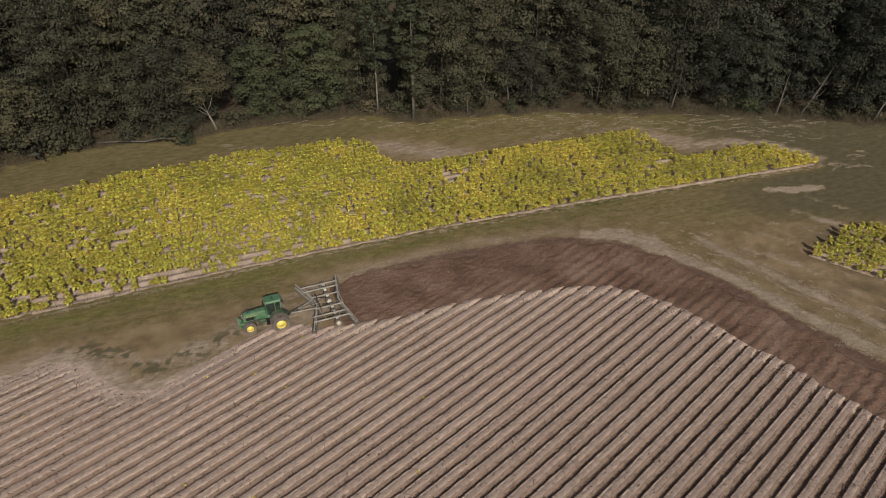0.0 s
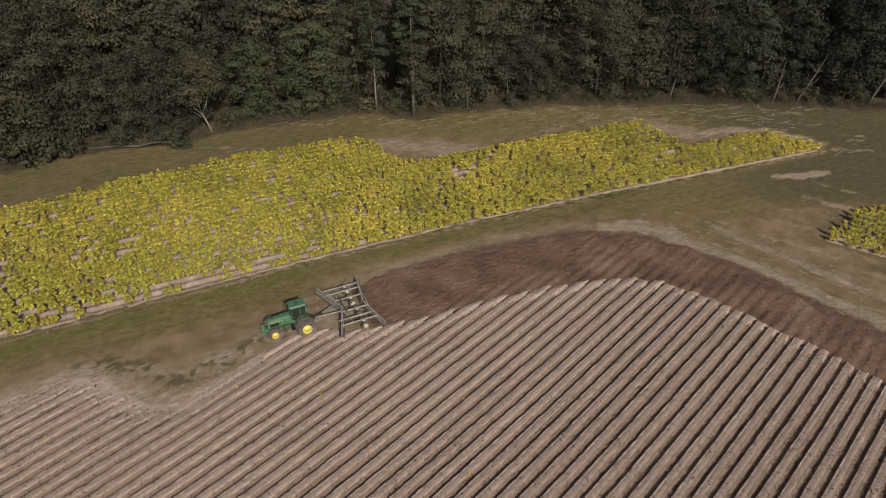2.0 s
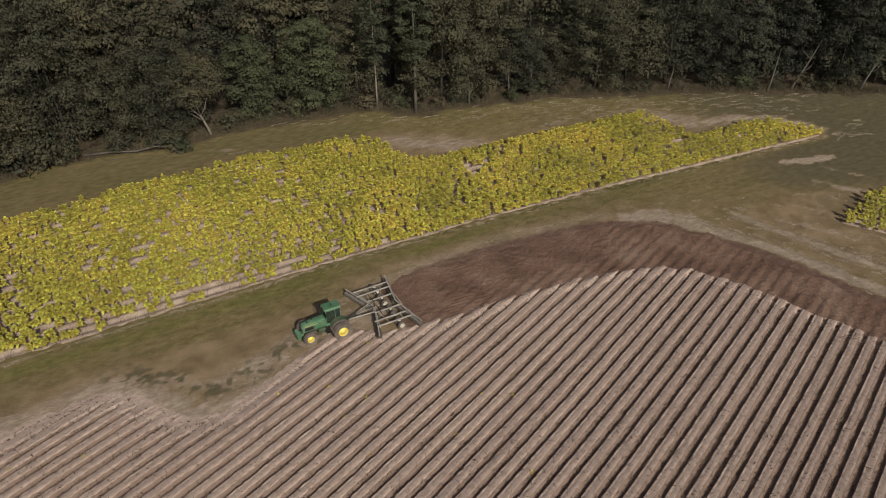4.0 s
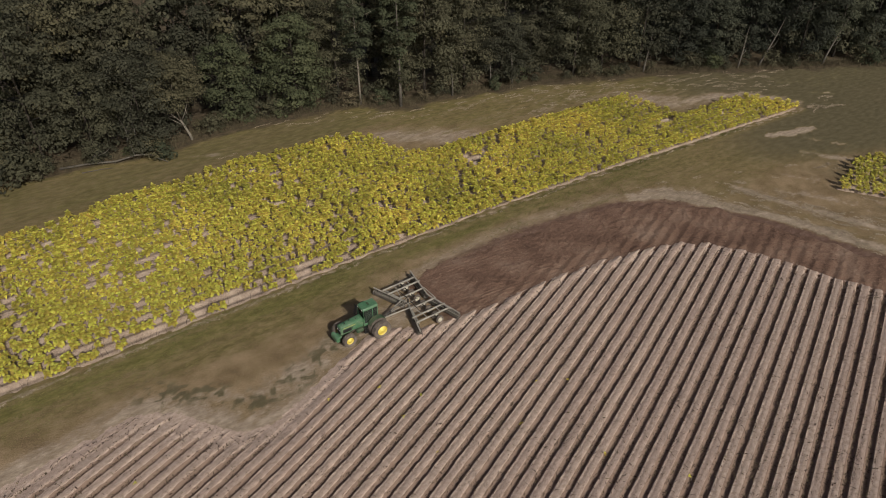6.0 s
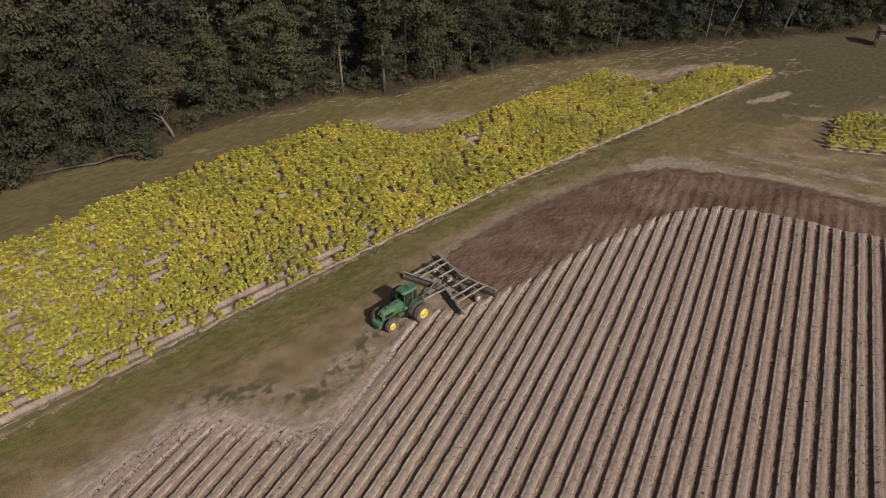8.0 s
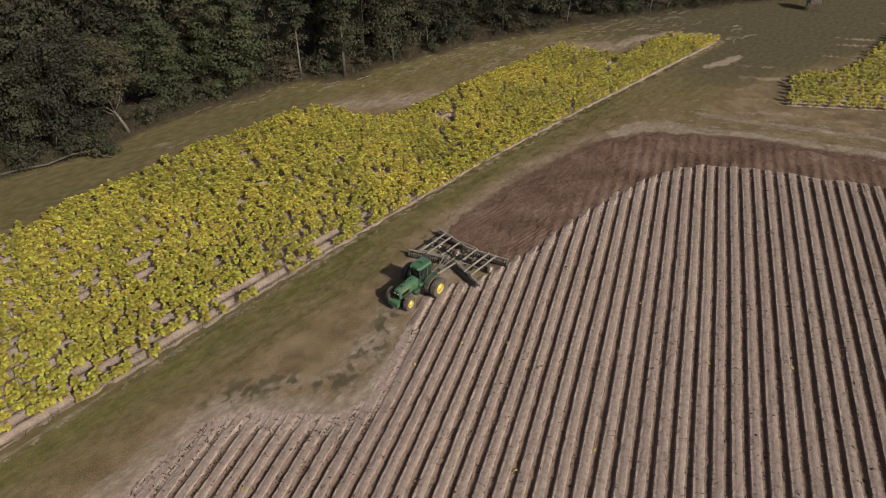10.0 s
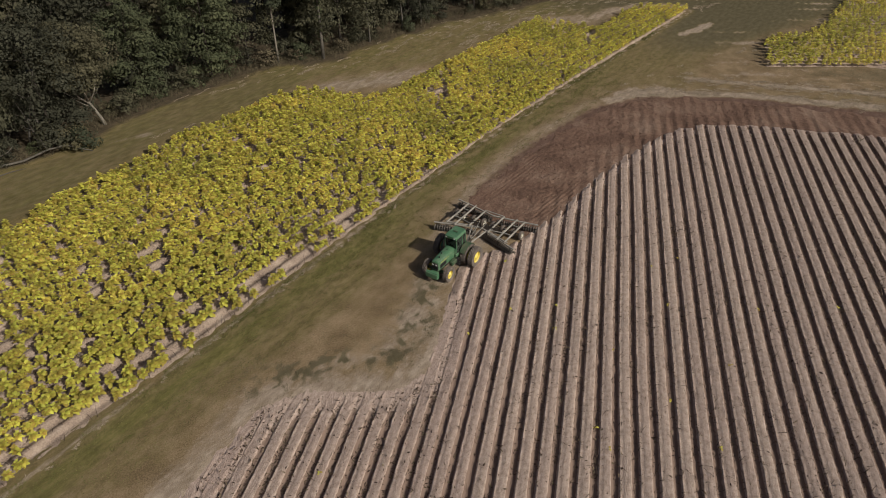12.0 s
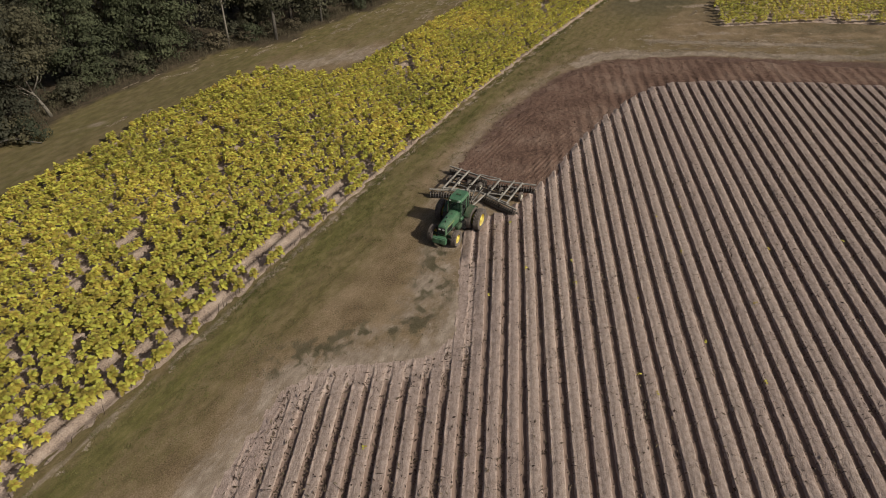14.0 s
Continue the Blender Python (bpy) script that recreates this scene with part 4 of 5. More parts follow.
def bough_crown(rng, height, low, radius, boughs, leaves, size, squash=1.0):
    """A crown of separate boughs, each a bank of small flattened leaf clumps, with dark gaps between them."""
    P, N = [], []
    turn = rng.random() * 6.283
    per = max(12, int(leaves / (boughs * 9)))
    for i in range(boughs):
        f = (i + 0.9 * rng.random()) / boughs
        turn += 2.4 + 0.7 * (rng.random() - 0.5)
        reach = radius * (0.35 + 0.65 * math.sin(math.pi * min(0.97, 0.16 + 0.8 * f)) ** 0.8)
        br = radius * (0.36 + 0.2 * rng.random())
        rr = max(0.0, reach - br * 0.75) * (0.72 + 0.38 * rng.random())
        out = np.array([math.cos(turn), math.sin(turn) * squash, 0.0])
        c = out * rr + np.array([0, 0, low + br * 0.3 + (height - low - br) * f])
        for _ in range(9):
            w = rng.normal(size=3) + out * 0.8 + np.array([0, 0, 0.55])
            w /= np.linalg.norm(w)
            cc = c + w * br * np.array([0.9, 0.9, 0.7]) * (0.6 + 0.45 * rng.random())
            cr = br * (0.36 + 0.24 * rng.random())
            d = rng.normal(size=(per, 3))
            d /= np.linalg.norm(d, axis=1)[:, None]
            d[:, 2] = np.abs(d[:, 2]) - 0.3 * rng.random(per)
            P.append(cc + d * cr * (0.6 + 0.55 * rng.random((per, 1))) * np.array([1.15, 1.15, 0.62]))
            N.append(d + 0.35 * w + 0.22 * rng.normal(size=(per, 3)))
    P, N = np.concatenate(P), np.concatenate(N)
    N /= np.linalg.norm(N, axis=1)[:, None]
    A = np.cross(N, rng.normal(size=N.shape))
    A /= np.linalg.norm(A, axis=1)[:, None]
    B = np.cross(N, A)
    s = size * (0.6 + 0.8 * rng.random((len(P), 1)))
    V = np.stack([P - A * s, P + B * s * 0.6 + N * s * 0.15, P + A * s, P - B * s * 0.6 + N * s * 0.15], 1).reshape(-1, 3)
    return V, np.arange(len(V)).reshape(-1, 4)


def trunk_shape(rng, height, r, lean=0.0, limbs=5, start=0.35, bend=0.5):
    sh = Shape()
    pts, a = [], rng.random() * 6.283
    for i in range(7):
        f = i / 6
        pts.append((lean * height * f + bend * math.sin(f * 3 + a) * 0.4 * f, bend * math.cos(f * 2.5 + a) * 0.4 * f, height * f - (0.3 if i == 0 else 0)))
    rad = [r * (1.35, 1.0, 0.85, 0.7, 0.52, 0.33, 0.12)[i] for i in range(7)]
    sh.tube(pts, rad, 8)
    for i in range(limbs):
        f = start + (0.9 - start) * (i + rng.random() * 0.6) / limbs
        j = min(5, int(f * 6))
        o = Vector(pts[j]).lerp(Vector(pts[j + 1]), f * 6 - j)
        b = rng.random() * 6.283
        ln = height * (0.16 + 0.2 * rng.random()) * (1.15 - f * 0.6)
        up = 0.5 + 0.7 * rng.random()
        q = [o, o + Vector((math.cos(b) * ln * 0.45, math.sin(b) * ln * 0.45, ln * 0.3 * up)), o + Vector((math.cos(b + 0.3) * ln, math.sin(b + 0.3) * ln, ln * 0.85 * up))]
        rr = r * (0.5 - 0.3 * f)
        sh.tube(q, [rr, rr * 0.65, rr * 0.15], 5)
    return sh


def make_tree(rng, height, low, radius, leaves, size, mat, bark, label, r=0.22, lean=0.0, clumps=42, limbs=6, start=0.35, squash=1.0, bend=0.8):
    ob = thing("tree", label, "tree", "trees of the wood")
    put("trunk", trunk_shape(rng, height * 0.86, r, lean, limbs, start, bend).mesh("trunk", bark, True), ob)
    V, Q = bough_crown(rng, height, low, radius, (clumps * 2) // 5, leaves, size, squash)
    V[:, 0] += lean * V[:, 2]
    put("crown", quick_mesh("crown", V, Q, mat), ob)
    return ob


def build_wood():
    rng = np.random.default_rng(21)
    words = ("broad dark green leafy tree at the edge of the wood", "broad olive green leafy tree at the edge of the wood", "tall dark green tree at the wood's edge",
             "tall fresh green tree at the wood's edge", "dull olive tree at the wood's edge", "rounded dark green tree at the wood's edge")
    fronts = [make_tree(rng, (15.0, 10.5, 18.0, 13.0, 16.5, 12.0)[i] + 1.5 * rng.random(), 0.5 + 1.0 * rng.random(), (5.0, 4.2, 5.3, 4.1, 4.6, 5.1)[i] + 0.5 * rng.random(), 9400, 0.16, M_TREE[(0, 1, 0, 2, 1, 0)[i]], M_BARK, words[i], clumps=52, r=0.19) for i in range(6)]
    seconds = [make_tree(rng, 18 + 3 * rng.random(), 2.0, 4.8, 4600, 0.22, M_TREE[i % 2], M_BARK, "tall dark tree behind the first line of the wood", clumps=44) for i in range(4)]
    backs = [make_tree(rng, 22 + 3 * rng.random(), 6.0, 5.0, 2400, 0.3, M_TREE[i % 2], M_BARK, "tall dark green tree deep in the wood", r=0.26, clumps=40) for i in range(3)]
    deep = [make_tree(rng, (17.0, 14.0, 19.0)[i], 0.6 + rng.random(), (4.9, 4.3, 5.0)[i], 7600, 0.17, M_EAST_SHADE, M_BARK, "blue-green tree at the wood's east end, shade painted into its leaf colour", clumps=50, r=0.19) for i in range(3)]
    deep_back = [make_tree(rng, 21 + 2 * rng.random(), 2.0, 5.0, 3800, 0.24, M_EAST_SHADE, M_BARK, "tall dark tree behind the wood's edge", clumps=44) for _ in range(2)]
    line = [Vector(p) for p in WOOD[:-2]]
    lengths = [(b - a).length for a, b in zip(line, line[1:])]
    total = sum(lengths)

    def at(s):
        for a, b, ln in zip(line, line[1:], lengths):
            if s <= ln:
                d = (b - a) / ln
                return a + d * s, Vector((-d.y, d.x))
            s -= ln
        return line[-1], Vector((0, 1))

    used = {id(o): 0 for o in fronts + seconds + backs + deep + deep_back}
    SKIP = [(11.8, 58.6), (17.6, 56.6), (-13.0, 51.9)]

    def plant(stock, p):
        ob = stock[rng.integers(len(stock))]
        s = 0.88 + 0.26 * rng.random()
        m = pose(p.x, p.y, -0.05, 0, 0, rng.random() * 360) @ Matrix.Diagonal((s, s, s * (0.92 + 0.16 * rng.random()), 1))
        if used[id(ob)] == 0:
            ob.matrix_basis = m
        else:
            q = copy_thing(ob, pose(0, 0, 0))
            q.matrix_basis = m
        used[id(ob)] = 1

    for stock, depth, step, jit in ((fronts, 3.0, 7.0, 1.9), (seconds, 8.4, 6.4, 1.8), (backs, 13.0, 5.4, 2.0), (backs, 19.5, 6.0, 2.2)):
        s = 6.0 + 2 * rng.random()
        while s < total - 45:
            p, n = at(s)
            q = p + n * (depth + jit * (rng.random() - 0.5) * 2) + Vector((rng.random() - 0.5, 0)) * 1.5
            if depth > 5 or all((q - Vector(k)).length > 4.0 for k in SKIP):
                # trees past here take the foliage with shade painted into its colour
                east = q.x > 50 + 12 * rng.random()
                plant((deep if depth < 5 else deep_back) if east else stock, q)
            s += step * (0.8 + 0.4 * rng.random())
    for x, y in ((-44, 55), (-40, 60), (-47, 62), (-38, 66), (-51, 57), (-54, 66), (-43, 70), (-60, 60)):
        plant(backs, Vector((x, y)))


build_wood()


def bare_tree(rng, height, r, lean, limbs, m, label, bark):
    ob = thing("tree", label, "tree", "trees of the wood", m=m)
    put("trunk", trunk_shape(rng, height, r, lean, limbs, 0.3, 0.9).mesh("trunk", bark, True), ob)
    return ob


def build_edge():
    rng = np.random.default_rng(22)
    # single trees that stand out at the edge
    a = make_tree(rng, 20.5, 8.0, 2.6, 5000, 0.165, M_TREE[2], M_PALE_BARK, "slender tree with a straight pale bare trunk", r=0.14, start=0.6, bend=0.3, limbs=3, clumps=60)
    a.matrix_basis = pose(11.7, 58.3, 0)
    b = make_tree(rng, 22.0, 8.0, 2.8, 6000, 0.165, M_TREE[2], M_GREY_BARK, "tall tree with ivy climbing its thick trunk", r=0.22, start=0.55, bend=0.3, limbs=3, clumps=60)
    b.matrix_basis = pose(17.6, 56.2, 0)
    V, Q = crown_arrays(rng, 9.0, 3.0, 0.5, 40, 1000, 0.12)
    put("ivy", quick_mesh("ivy", V, Q, M_TREE[2]), b, None, "green ivy round the trunk")
    c = thing("tree", "leaning forked tree with a pale trunk", "tree", "trees of the wood", m=pose(-13.0, 51.8, 0))
    fork = Shape().tube([(0, 0, -0.3), (-0.25, 0, 0.9), (-0.75, 0.05, 2.3), (-1.05, 0.1, 3.1)], [0.24, 0.18, 0.155, 0.14], 8)
    for q, r in (([(-0.9, 0.07, 2.7), (-2.0, 0.0, 4.0), (-2.8, 0.2, 6.5)], 0.11), ([(-1.0, 0.1, 3.0), (-1.3, -0.1, 4.8), (-1.2, 0.2, 8.5)], 0.12), ([(-0.95, 0.1, 2.9), (-0.2, -0.2, 4.2), (0.7, -0.3, 6.5)], 0.1),
                 ([(-0.75, 0.0, 2.3), (-1.7, -0.5, 3.2), (-2.7, -0.9, 4.3)], 0.06), ([(-1.5, -0.1, 3.5), (-2.3, -0.4, 4.0), (-3.2, -0.6, 4.9)], 0.05), ([(-0.4, -0.1, 3.8), (0.0, -0.6, 4.2), (0.3, -0.9, 5.0)], 0.045)):
        fork.tube(q, [r, r * 0.7, r * 0.2], 6)
    put("trunk", fork.mesh("trunk", M_PALE_BARK, True), c)
    V, Q = bough_crown(rng, 12.5, 4.8, 4.2, 26, 8600, 0.145)
    V[:, 0] -= 1.0
    put("crown", quick_mesh("crown", V, Q, M_TREE[1]), c)
    for x, y, h, lean, turn in ((76.5, 58.4, 7.0, 0.12, 0), (80.5, 58.4, 8.5, 0.45, 10), (91.5, 56.4, 9.0, 0.3, 0), (60.0, 60.4, 7.0, 0.15, 40), (26.3, 58.4, 6.0, 0.02, 0), (36.8, 60.6, 6.5, 0.05, 80), (33.0, 60.0, 6.5, -0.04, 0), (-20.5, 49.3, 6.0, 0.1, 200), (-19.6, 49.6, 6.5, -0.08, 30)):
        bare_tree(rng, h, 0.13 + 0.05 * rng.random(), lean, 3, pose(x, y, 0, 0, 0, turn), "thin grey bare trunk at the edge of the wood", M_GREY_BARK)
    bare_tree(rng, 23.0, 0.2, 0.1, 12, pose(86.5, 61.0, 0), "tall dead tree with bare grey limbs", M_GREY_BARK)
    bare_tree(rng, 9.0, 0.12, -0.3, 9, pose(-21.5, 49.8, 0, 0, 0, 160), "half-dead tree with tangled bare grey limbs", M_GREY_BARK)
    # fallen branches
    for pts, r in (([(-29.5, 46.6, 0.15), (-26.0, 46.9, 0.3), (-22.5, 46.7, 0.35), (-19.8, 46.8, 0.9), (-18.0, 46.2, 1.1), (-16.8, 45.8, 0.5), (-15.8, 45.5, 0.1)], 0.16),
                   ([(-25.8, 46.9, 0.3), (-25.0, 47.3, 1.2), (-24.4, 47.6, 2.2)], 0.12), ([(-25.2, 47.2, 1.0), (-23.6, 47.0, 1.6), (-23.0, 47.2, 2.0)], 0.08), ([(-20.0, 46.8, 0.9), (-20.3, 47.4, 2.2)], 0.07),
                   ([(-26.5, 44.9, 0.06), (-24.0, 45.3, 0.12), (-22.6, 45.4, 0.06)], 0.08), ([(-39.5, 42.2, 0.1), (-38.4, 42.6, 1.6), (-37.6, 43.0, 2.0), (-36.6, 43.6, 3.2)], 0.14), ([(-38.0, 42.8, 1.9), (-39.2, 43.2, 3.0), (-40.0, 43.4, 3.6)], 0.09)):
        br = tagged(new("fallen_branch", Shape().tube(pts, [r * (1 - 0.7 * i / (len(pts) - 1)) for i in range(len(pts))], 7).mesh("fallen_branch", M_GREY_BARK, True)), "bare grey fallen branch at the foot of the wood", "branch", "fallen branches")
    # bushes along the foot of the trees
    stock = []
    for i in range(5):
        ob = thing("bush", ("low dark green bush at the foot of the wood", "low olive bush at the foot of the wood", "ragged fresh green bush by the lane", "brownish dry bush by the lane", "low dark bush by the lane")[i], "bush", "bushes along the wood")
        st = Shape()
        st.tube([(0, 0, -0.1), (0.08, 0.05, 0.6), (-0.05, 0.1, 1.3)], [0.05, 0.035, 0.012], 6)
        for k in range(4):
            q = k * 1.57 + rng.random()
            st.tube([(0.02, 0.02, 0.15), (0.45 * math.cos(q), 0.45 * math.sin(q), 0.7), (0.8 * math.cos(q), 0.8 * math.sin(q), 1.3)], [0.03, 0.022, 0.01], 5)
        put("stem", st.mesh("stem", M_BARK), ob)
        V, Q = crown_arrays(rng, 1.7 + 0.8 * rng.random(), 0.1, 1.5, 26, 780, 0.12)
        put("foliage", quick_mesh("foliage", V, Q, (M_TREE[0], M_TREE[1], M_TREE[2], M_DRY, M_TREE[0])[i]), ob)
        stock.append([ob, 0])
    line = WOOD[1:-3]
    for (ax, ay), (bx, by) in zip(line, line[1:]):
        ln = math.hypot(bx - ax, by - ay)
        for k in range(int(ln / 1.9)):
            t, d = rng.random(), -0.2 + 2.2 * rng.random()
            nx, ny = -(by - ay) / ln, (bx - ax) / ln
            s = 0.5 + 0.75 * rng.random()
            if math.hypot(ax + (bx - ax) * t + 14.3, ay + (by - ay) * t - 51.3) < 3.2:
                continue
            e = stock[(0, 1, 1, 2, 3, 4, 0)[rng.integers(7)]]
            m = pose(ax + (bx - ax) * t + nx * d, ay + (by - ay) * t + ny * d, 0, 0, 0, rng.random() * 360) @ Matrix.Diagonal((s, s, s, 1))
            ob = e[0] if e[1] == 0 else copy_thing(e[0], pose(0, 0, 0))
            ob.matrix_basis = m
            e[1] = 1
    # taller shrubs under the first trees
    for (ax, ay), (bx, by) in zip(line, line[1:]):
        ln = math.hypot(bx - ax, by - ay)
        nx, ny = -(by - ay) / ln, (bx - ax) / ln
        for k in range(int(ln / 4.4)):
            t, d, s = rng.random(), 3.0 + 4.5 * rng.random(), 1.5 + 0.9 * rng.random()
            copy_thing(stock[(0, 1, 4, 0)[rng.integers(4)]][0], pose(0, 0, 0)).matrix_basis = pose(ax + (bx - ax) * t + nx * d, ay + (by - ay) * t + ny * d, 0, 0, 0, rng.random() * 360) @ Matrix.Diagonal((s, s, s * 1.25, 1))
    for x, y, s, i in ((-33.5, 43.4, 1.9, 0), (-36.5, 41.6, 2.0, 0), (-31.2, 44.6, 1.3, 4), (-16.4, 46.6, 1.1, 2), (-17.2, 47.0, 1.2, 1)):
        copy_thing(stock[i][0], pose(0, 0, 0)).matrix_basis = pose(x, y, 0, 0, 0, x * 40) @ Matrix.Diagonal((s, s, s, 1))


build_edge()


# ---- raised hunting stand by the far lane ----
def build_stand():
    wood_ = material("weathered_board", [(0.07, 0.055, 0.045), (0.13, 0.105, 0.085), (0.2, 0.165, 0.135)], (1.0, 14.0), 0.9, 0.4, 20.0)
    pale_ = material("faded_white_paint", [(0.3, 0.29, 0.27), (0.45, 0.43, 0.4), (0.55, 0.53, 0.5)], (1.2, 14.0), 0.8, 0.2, 20.0)
    red_ = material("rusty_roof_sheet", [(0.075, 0.05, 0.043), (0.12, 0.085, 0.074), (0.17, 0.125, 0.108)], (1.0, 10.0), 0.7, 0.2, 20.0)
    o = thing("hunting_stand", "small raised hunting stand with a dark rusty sheet roof", "stand", m=pose(102.5, 45.2, -0.4, 0, 0, -28) @ Matrix.Scale(0.75, 4))
    for u in (-1, 1):
        for v in (-1, 1):
            put("leg", Shape().tube([(u * 1.25, v * 1.25, -0.2), (u * 0.95, v * 0.95, 2.4)], 0.08, 6).mesh("leg", wood_), o)
        put("brace", Shape().tube([(u * 1.2, -1.2, 0.4), (u * 1.0, 1.0, 2.1)], 0.045, 6).mesh("brace", wood_), o)
    put("floor", Shape().box((-1.25, -1.25, 2.3), (1.25, 1.25, 2.42), 0.01).mesh("floor", wood_), o)
    for k in range(4):
        m = Matrix.Rotation(k * math.pi / 2, 4, "Z")
        w = Shape().box((-1.2, -1.22, 2.42), (1.2, -1.14, 3.35), 0.01, m).box((-1.2, -1.22, 4.0), (1.2, -1.14, 4.75), 0.01, m).box((-1.2, -1.22, 3.35), (-0.55, -1.14, 4.0), 0.0, m).box((0.55, -1.22, 3.35), (1.2, -1.14, 4.0), 0.0, m)
        wall = put("wall", w.mesh("wall", pale_ if k % 2 else wood_), o)
        put("window_frame", Shape().box((-0.6, -1.25, 3.3), (0.6, -1.2, 3.37), 0, m).box((-0.6, -1.25, 3.98), (0.6, -1.2, 4.05), 0, m).mesh("window_frame", pale_), wall)
    put("roof", Shape().box((-1.5, -1.55, 4.9), (1.5, 1.55, 4.97), 0.01, Matrix.Rotation(radians(7), 4, "X")).mesh("roof", red_), o)
    ld = Shape()
    for s in (-0.22, 0.22):
        ld.tube([(s - 0.2, -2.0, 0.0), (s - 0.2, -1.25, 2.5)], 0.03, 6)
    for k in range(7):
        ld.tube([(-0.42, -1.93 + 0.1 * k, 0.25 + 0.33 * k), (0.02, -1.93 + 0.1 * k, 0.25 + 0.33 * k)], 0.022, 6)
    put("ladder", ld.mesh("ladder", wood_), o)


build_stand()

# ---- tractor and disc harrow ----
M_GREEN = material("green_paint", [(0.04, 0.115, 0.055), (0.068, 0.16, 0.085), (0.16, 0.2, 0.135)], (1.5, 14), 0.38, 0.1, 30.0, spec=0.5)
M_GREEN_DIRTY = material("dusty_green_paint", [(0.02, 0.06, 0.025), (0.05, 0.08, 0.045), (0.12, 0.1, 0.07)], (2.0, 14), 0.7, 0.2, 30.0)
M_YELLOW = material("yellow_paint", [(0.62, 0.5, 0.08), (0.76, 0.64, 0.14), (0.62, 0.52, 0.22)], (2.0, 18), 0.5, 0.1, 30.0)
M_TYRE = material("dusty_rubber", [(0.06, 0.05, 0.043), (0.125, 0.104, 0.089), (0.21, 0.175, 0.148)], (1.6, 20), 0.9, 0.3, 40.0)
M_STEEL = material("weathered_grey_steel", [(0.17, 0.158, 0.138), (0.3, 0.28, 0.245), (0.41, 0.385, 0.335)], (1.2, 16), 0.7, 0.3, 30.0, metal=0.15)
M_DARK = material("greasy_dark_iron", [(0.02, 0.018, 0.016), (0.05, 0.043, 0.037), (0.09, 0.072, 0.058)], (2.0, 20), 0.7, 0.3, 30.0, metal=0.2)
M_DISC = material("worn_disc_steel", [(0.09, 0.075, 0.062), (0.2, 0.18, 0.16), (0.34, 0.32, 0.3)], (3.0, 25), 0.45, 0.1, 30.0, metal=0.6)
M_WHITE_RIM = material("cream_rim_paint", [(0.45, 0.42, 0.34), (0.62, 0.59, 0.5)], (3.0, 20), 0.6, 0.1, 30.0)
M_BLACK = material("black_plastic", [(0.012, 0.012, 0.013), (0.03, 0.028, 0.027)], (3.0, 30), 0.6, 0.1, 30.0)
M_SEAT = material("seat_fabric", [(0.1, 0.085, 0.06), (0.18, 0.15, 0.11)], (6.0, 60), 0.9, 0.2, 60.0)
M_LENS = material("lamp_lens", [(0.5, 0.5, 0.48), (0.7, 0.7, 0.68)], (6.0, 60), 0.15, 0.05, 60.0, spec=0.6)


def glass_material():
    ma = bpy.data.materials.new("tinted_glass")
    ma.use_nodes = True
    ns, ln = ma.node_tree.nodes, ma.node_tree.links
    gl, tr, mix, fr = ns.new("ShaderNodeBsdfGlossy"), ns.new("ShaderNodeBsdfTransparent"), ns.new("ShaderNodeMixShader"), ns.new("ShaderNodeFresnel")
    gl.inputs["Roughness"].default_value = 0.03
    tr.inputs["Color"].default_value = (0.55, 0.66, 0.62, 1)
    fr.inputs["IOR"].default_value = 1.5
    ln.new(fr.outputs[0], mix.inputs[0]), ln.new(tr.outputs[0], mix.inputs[1]), ln.new(gl.outputs[0], mix.inputs[2])
    # a film of field dust lies on the panes
    dust, film = ns.new("ShaderNodeBsdfDiffuse"), ns.new("ShaderNodeMixShader")
    dust.inputs["Color"].default_value = (0.36, 0.4, 0.35, 1)
    film.inputs[0].default_value = 0.05
    ln.new(mix.outputs[0], film.inputs[1]), ln.new(dust.outputs[0], film.inputs[2])
    ln.new(film.outputs[0], ns["Material Output"].inputs[0])
    return ma


M_GLASS = glass_material()


def tyre_mesh(radius, width, rim_r, lugs, lug_h):
    """A tyre, its axle along y; with lugs the tread rises in slanted bars, set by turns to either side."""
    w, deep = width / 2, radius - lug_h
    wall = [(rim_r, 0.72), (rim_r + 0.05, 0.92), (radius * 0.8, 1.0), (radius * 0.88, 0.98)]
    tread = [0.9, 0.72, 0.5, 0.3, 0.12, 0.02]
    sides = 4 * lugs if lugs else 40
    verts, faces = [], []
    for k in range(sides):
        a, row = 2 * math.pi * k / sides, []
        for s in (-1, 1):
            half = [(r, s * y * w) for r, y in wall]
            for y in tread:
                up = lugs and y > 0.1 and (k + (2 if s > 0 else 0) + round(2.6 * (1 - y))) % 4 < 2
                half.append((radius - 0.01 * y if up else deep - 0.03 * y * y, s * y * w))
            row += half if s < 0 else half[::-1]
        verts += [(r * math.cos(a), y, r * math.sin(a)) for r, y in row]
    n = 2 * (len(wall) + len(tread))
    for k in range(sides):
        for i in range(n - 1):
            faces.append((k * n + i, k * n + i + 1, ((k + 1) % sides) * n + i + 1, ((k + 1) % sides) * n + i))
    return mesh_of("tyre", verts, faces, M_TYRE)


def rim_mesh(r, width, mat, dish):
    w = width / 2
    return Shape().lathe([(r, -w * 0.72), (r * 0.93, -w * 0.6), (r * 0.9, dish - 0.03), (r * 0.55, dish), (r * 0.5, dish + 0.05), (0.16, dish + 0.06), (0.15, dish + 0.12), (0.02, dish + 0.13)], 28).lathe(
        [(r, -w * 0.72), (r * 0.96, -w * 0.3), (r * 0.94, w * 0.4), (r, w * 0.72)], 28).mesh("rim", mat, True)


